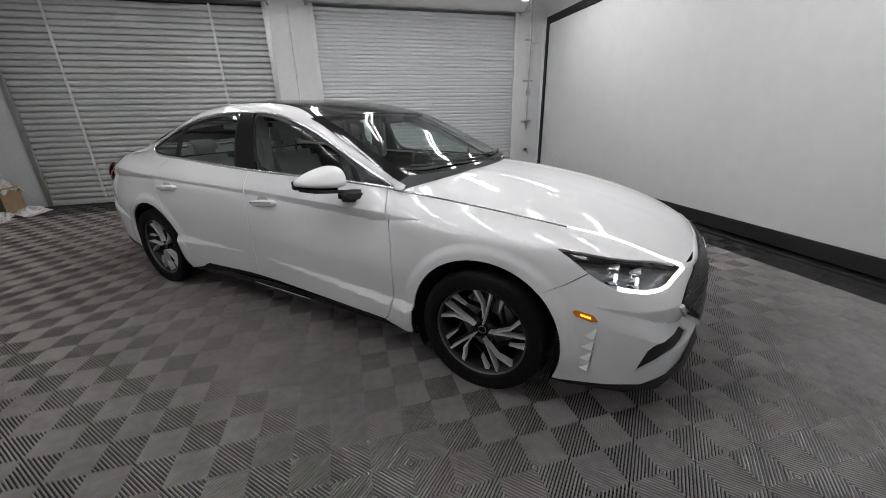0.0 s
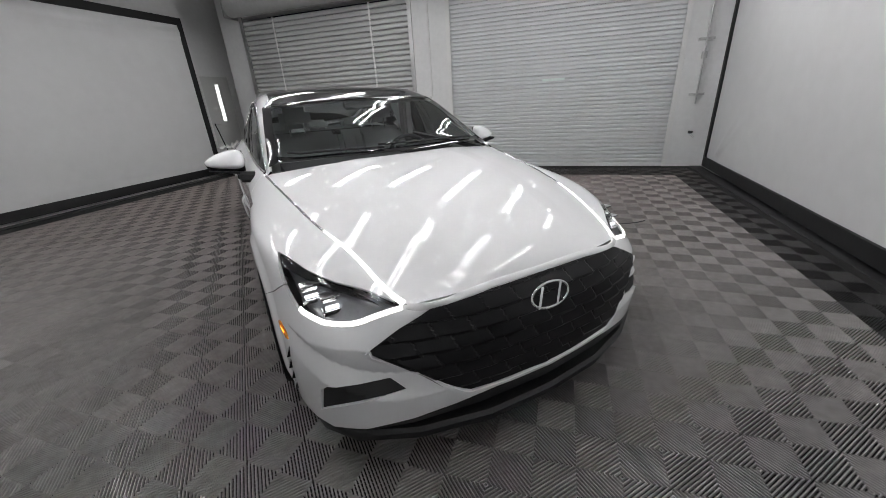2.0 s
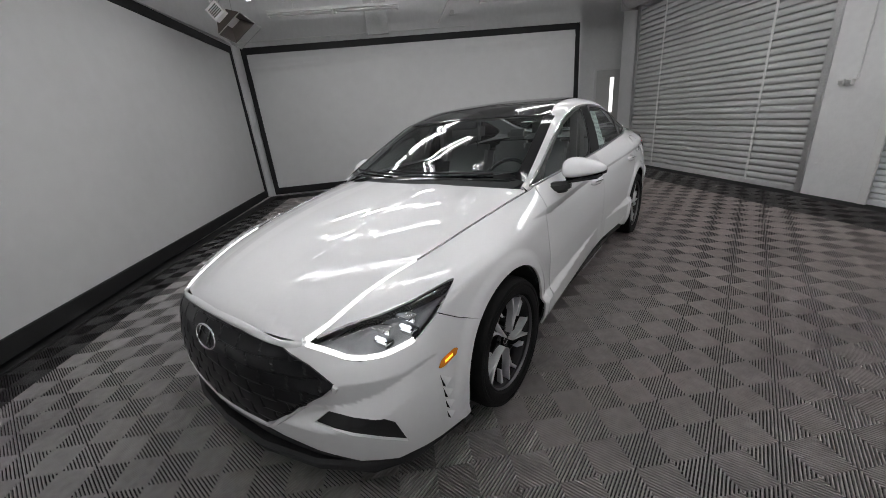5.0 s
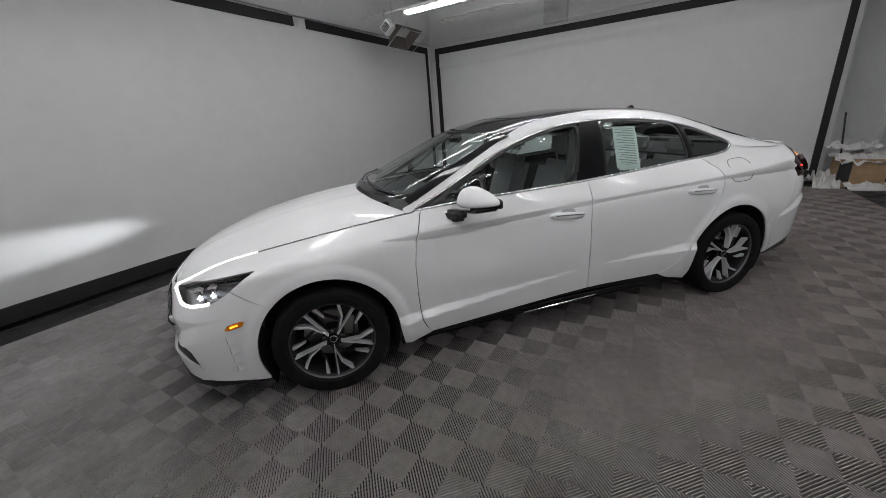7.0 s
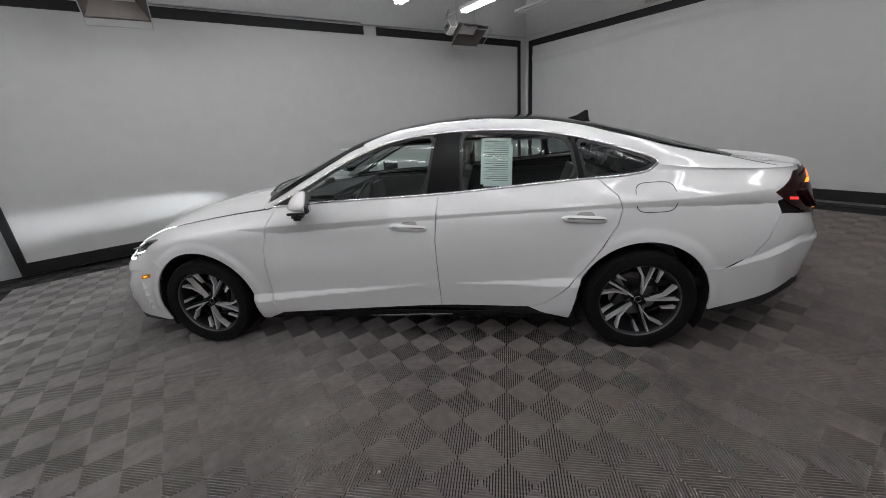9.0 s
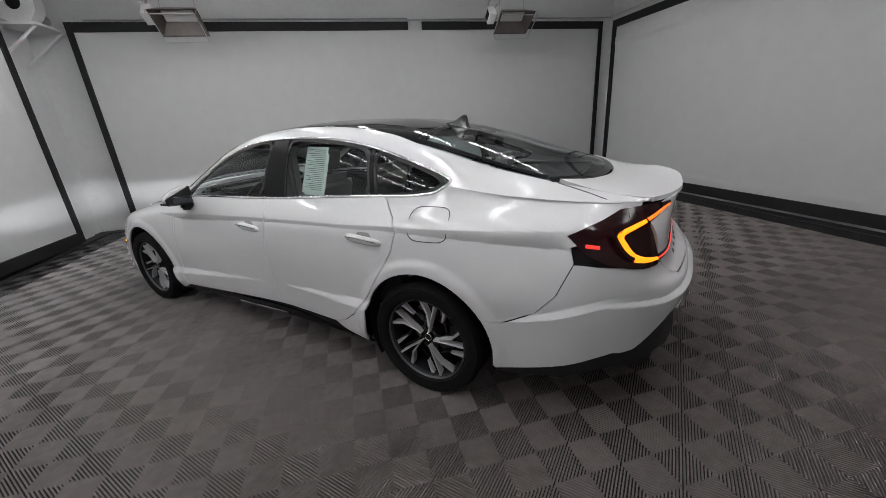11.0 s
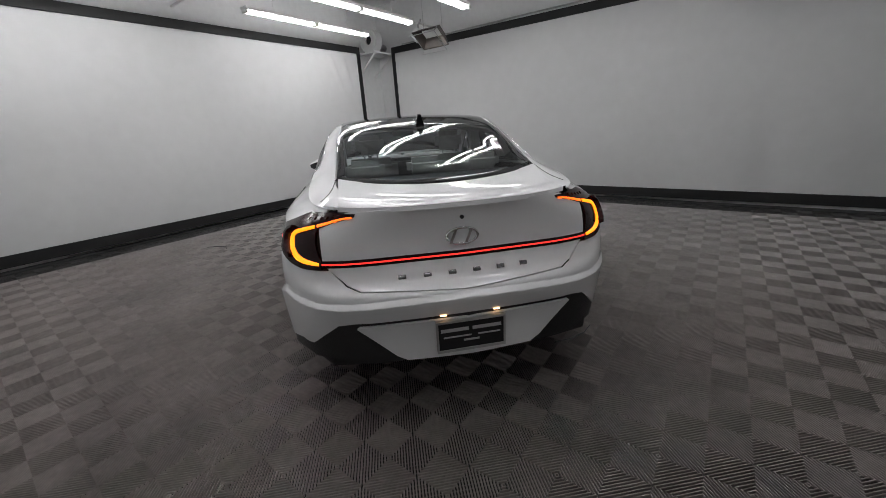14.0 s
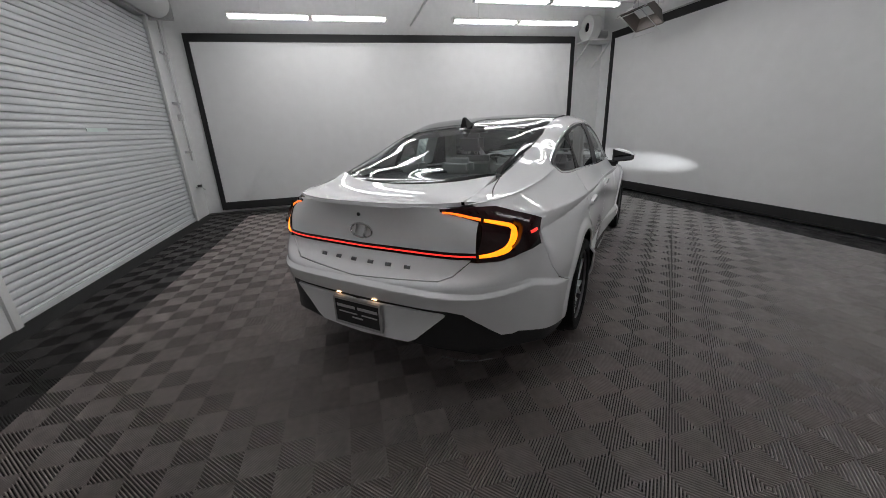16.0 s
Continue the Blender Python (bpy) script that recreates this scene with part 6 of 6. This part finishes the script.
# black sill blades
for flip in SIDES:
    sg = -1 if flip else 1
    bm = bmesh.new()
    xs = np.linspace(1.04, -1.03, 30)
    rows = []
    for x in xs:
        y = .872 + .006 * math.cos((x) * 1.4) - .012 * (abs(x) < .9)
        zt = .236 + .012 * (1 - abs(x))
        zb = .168 + .02 * max(0, 1 - abs(x) * 1.1)
        rows.append([bm.verts.new((x, sg * a, b)) for a, b in ((y - .03, zt), (y - .002, zt - .012), (y + .004, (zt + zb) / 2), (y - .004, zb + .006), (y - .03, zb))])
    for p, q in zip(rows, rows[1:]):
        for i in range(4):
            bm.faces.new((p[i], p[i + 1], q[i + 1], q[i]) if flip else (q[i], q[i + 1], p[i + 1], p[i]))
    part("side_sill", bm, GLOSS, car, "gloss black side sill", soft=.7)
    bm = bmesh.new()
    rod(bm, (.25, sg * .876, .198), (-.30, sg * .872, .208), .0045, 6)
    part("sill_strip", bm, CHROME, car, "short chrome strip in the sill")


# ---- inside
def cushion(name, lo, hi, parent, tilt=0.0, pivot=None, bevel=.05, material=None, label=""):
    bm = bmesh.new()
    box(bm, lo, hi)
    bmesh.ops.bevel(bm, geom=bm.edges[:], offset=bevel, segments=4, affect="EDGES")
    if tilt:
        bmesh.ops.rotate(bm, verts=bm.verts, cent=pivot, matrix=Matrix.Rotation(radians(tilt), 3, "Y"))
    return part(name, bm, material or SEAT, parent, label, soft=1)


for y in (.37, -.37):
    seat = new("front_seat")
    seat.parent = car
    seat["label"] = "light grey leather front seat"
    cushion("seat_cushion", (-.18, y - .25, .42), (.36, y + .25, .58), seat)
    cushion("seat_back", (-.24, y - .245, .50), (-.10, y + .245, 1.09), seat, -18, (-.17, y, .52), .06)
    cushion("headrest", (-.395, y - .13, 1.10), (-.30, y + .13, 1.27), seat, -6, (-.35, y, 1.1), .04)
    bm = bmesh.new()
    for d in (-.06, .06):
        rod(bm, (-.335, y + d, 1.04), (-.345, y + d, 1.14), .007, 8)
    part("headrest_posts", bm, CHROME, seat)
bench = new("rear_seat")
bench.parent = car
bench["label"] = "light grey leather rear bench"
cushion("seat_cushion", (-1.15, -.64, .42), (-.62, .64, .57), bench)
for y0, y1 in ((-.64, -.20), (-.19, .19), (.20, .64)):
    cushion("seat_back", (-1.22, y0, .50), (-1.08, y1, 1.03), bench, -20, (-1.15, 0, .5), .05)
for y in (-.40, 0, .40):
    cushion("headrest", (-1.42, y - .125, 1.01), (-1.33, y + .125, 1.13), bench, -10, (-1.37, y, 1.0), .035)
cushion("parcel_shelf", (-1.98, -.60, .985), (-1.36, .60, 1.02), car, 2, (-1.6, 0, 1.0), .012, CABIN)
cushion("dashboard", (.52, -.70, .66), (1.00, .70, .925), car, 4, (.8, 0, .8), .05, CABIN, "dark dashboard")
cushion("centre_console", (-.15, -.11, .40), (.55, .11, .66), car, 0, None, .03, CABIN)
cushion("instrument_hood", (.50, .16, .90), (.72, .58, .965), car, 0, None, .025, CABIN)
bm = bmesh.new()
lathe(bm, [(.185 + .015 * math.cos(b), .015 * math.sin(b)) for b in np.linspace(0, 2 * math.pi, 9)], 36)
wheel_pose = Matrix.Translation((.40, .37, .845)) @ Matrix.Rotation(radians(-25), 4, "Y") @ Matrix.Rotation(radians(90), 4, "Z")
bmesh.ops.transform(bm, matrix=wheel_pose, verts=bm.verts)
steer = part("steering_wheel", bm, CABIN, car, "dark steering wheel", soft=1.2)
bm = bmesh.new()
box(bm, (-.17, -.015, -.025), (.17, .015, .025), .008)
box(bm, (-.055, -.02, -.17), (.055, .02, .05), .015)
bmesh.ops.transform(bm, matrix=wheel_pose, verts=bm.verts)
part("spokes", bm, CABIN, steer)
for flip in SIDES:
    sg = -1 if flip else 1
    for x0, x1 in ((-.22, .85), (-1.25, -.25)):
        cushion("door_lining", (x0, min(sg * .74, sg * .80), .40), (x1, max(sg * .74, sg * .80), .925), car, 0, None, .025, CABIN)
    cushion("pillar_lining", (-.36, min(sg * .60, sg * .68), .92), (-.22, max(sg * .60, sg * .68), 1.30), car, 0, None, .02, CABIN_LIGHT)
lining = [(front_top(q) - .02, q) for q in np.linspace(-.42, .42, 20)] + [(rear_top(q) + .01, q) for q in np.linspace(.42, -.42, 20)]
panel("headlining", CABF, lining, CABIN_LIGHT, car, 20, 14, lift=-.035, skirt=.0)
cushion("inner_mirror", (.33, -.12, 1.235), (.36, .12, 1.295), car, -10, (.34, 0, 1.26), .012, CABIN, "dark inner mirror")
boxes("cabin_floor", [((-1.9, -.80, .36), (1.0, .80, .40))], CABIN, car)
boxes("windscreen_label", [((.372, .50, 1.262), (.42, .56, 1.266))], PAPER, car, "small pale windscreen sticker")
# sheet of paper behind the left rear window
sheet = new("window_sheet")
sheet.parent = car
sheet["label"] = "printed paper sheet taped inside the window"
tilt = Matrix.Translation((-.60, .700, 1.145)) @ Matrix.Rotation(radians(20), 4, "X") @ Matrix.Rotation(radians(-3), 4, "Y")
bm = bmesh.new()
box(bm, (-.088, -.001, -.138), (.088, .001, .138))
box(bm, (-.098, -.004, -.150), (.070, -.002, .10))
bmesh.ops.transform(bm, matrix=tilt, verts=bm.verts)
part("paper", bm, PAPER, sheet, "pale printed paper")
for k in range(22):
    z = .120 - .0112 * k
    bm = bmesh.new()
    w = (.070, .045, .072, .06)[k % 4]
    box(bm, (-.074, .0012, z - .0016), (-.074 + 2 * w, .0022, z + .0016))
    bmesh.ops.transform(bm, matrix=tilt, verts=bm.verts)
    part("print_line", bm, INK, sheet)

# ---------------------------------------------------------------- floor tiles: four squares each, ribbed crosswise
SIDE = .1532
TU, TV = -.002, -.133


def tile_mesh():
    """One tile of 2 x 2 squares; ribs run along the squares' diagonals, turning from square to square."""
    verts, faces = [], []
    pitch, n = SIDE * math.sqrt(2) / 18, 18
    for ci in (0, 1):
        for cj in (0, 1):
            ox, oy = ci * SIDE, cj * SIDE
            down = (ci + cj) % 2 == 0
            for k in range(n):
                mid = (k + .5) * pitch
                rows = []
                for off, z in ((-.0030, -.0105), (-.0026, -.0022), (-.0014, 0.0), (.0014, 0.0), (.0026, -.0022), (.0030, -.0105)):
                    d = mid + off
                    half = min(d, SIDE * math.sqrt(2) - d)
                    if half <= 0:
                        half = .0004
                        d = min(max(d, .0004), SIDE * math.sqrt(2) - .0004)
                    # along the diagonal across: d from one corner
                    c, s = d / math.sqrt(2), half / math.sqrt(2)
                    if down:
                        rows.append(((ox + c - s, oy + c + s, z), (ox + c + s, oy + c - s, z)))
                    else:
                        rows.append(((ox + SIDE - c - s, oy + c - s, z), (ox + SIDE - c + s, oy + c + s, z)))
                b = len(verts)
                for p, q in rows:
                    verts += [p, q]
                for i in range(5):
                    faces.append((b + 2 * i, b + 2 * i + 1, b + 2 * i + 3, b + 2 * i + 2))
            # low cross bars under the ribs
            for k in range(1, 12):
                mid = k * SIDE * math.sqrt(2) / 12
                b = len(verts)
                for off in (-.0011, .0011):
                    d = mid + off
                    c, s = d / math.sqrt(2), min(d, SIDE * math.sqrt(2) - d) / math.sqrt(2)
                    if not down:
                        verts += [(ox + c - s, oy + c + s, -.0098), (ox + c + s, oy + c - s, -.0098)]
                    else:
                        verts += [(ox + SIDE - c - s, oy + c - s, -.0098), (ox + SIDE - c + s, oy + c + s, -.0098)]
                faces.append((b, b + 1, b + 3, b + 2))
    return verts, faces


tv, tf = tile_mesh()


def tile_data(name, material):
    me = bpy.data.meshes.new(name)
    me.from_pydata(tv, [], tf)
    me.materials.append(material)
    return me


light_tile, dark_tile = tile_data("tile", TILE), tile_data("dark_tile", TILE_DARK)
cells = []
for i in range(-40, 40):
    for j in range(-40, 40):
        u, v = TU + 2 * i * SIDE, TV + 2 * j * SIDE
        if UB + .19 < u and u + 2 * SIDE < UA - .17 and VC + .19 < v and v + 2 * SIDE < VD - .02:
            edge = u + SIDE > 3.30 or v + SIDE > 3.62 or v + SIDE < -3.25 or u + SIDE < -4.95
            cells.append((math.hypot(u + SIDE, v + SIDE), u, v, edge))
cells.sort()
rest = {True: [], False: []}
base_v = np.array(tv)
for k, (d, u, v, edge) in enumerate(cells):
    if 150 <= k < 450 and not edge:
        ob = new("tile", light_tile)
        ob.parent = FLOOR
        ob.location = (u, v, 0)
    else:
        rest[edge].append((u, v))
for edge, places in rest.items():
    v = np.concatenate([base_v + (a, b, 0) for a, b in places])
    f = np.concatenate([np.array(tf) + k * len(tv) for k in range(len(places))])
    me = bpy.data.meshes.new("tile_field")
    me.from_pydata(v.tolist(), [], f.tolist())
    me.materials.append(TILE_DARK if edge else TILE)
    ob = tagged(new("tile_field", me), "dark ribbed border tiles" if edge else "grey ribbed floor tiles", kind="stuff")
    ob.parent = FLOOR
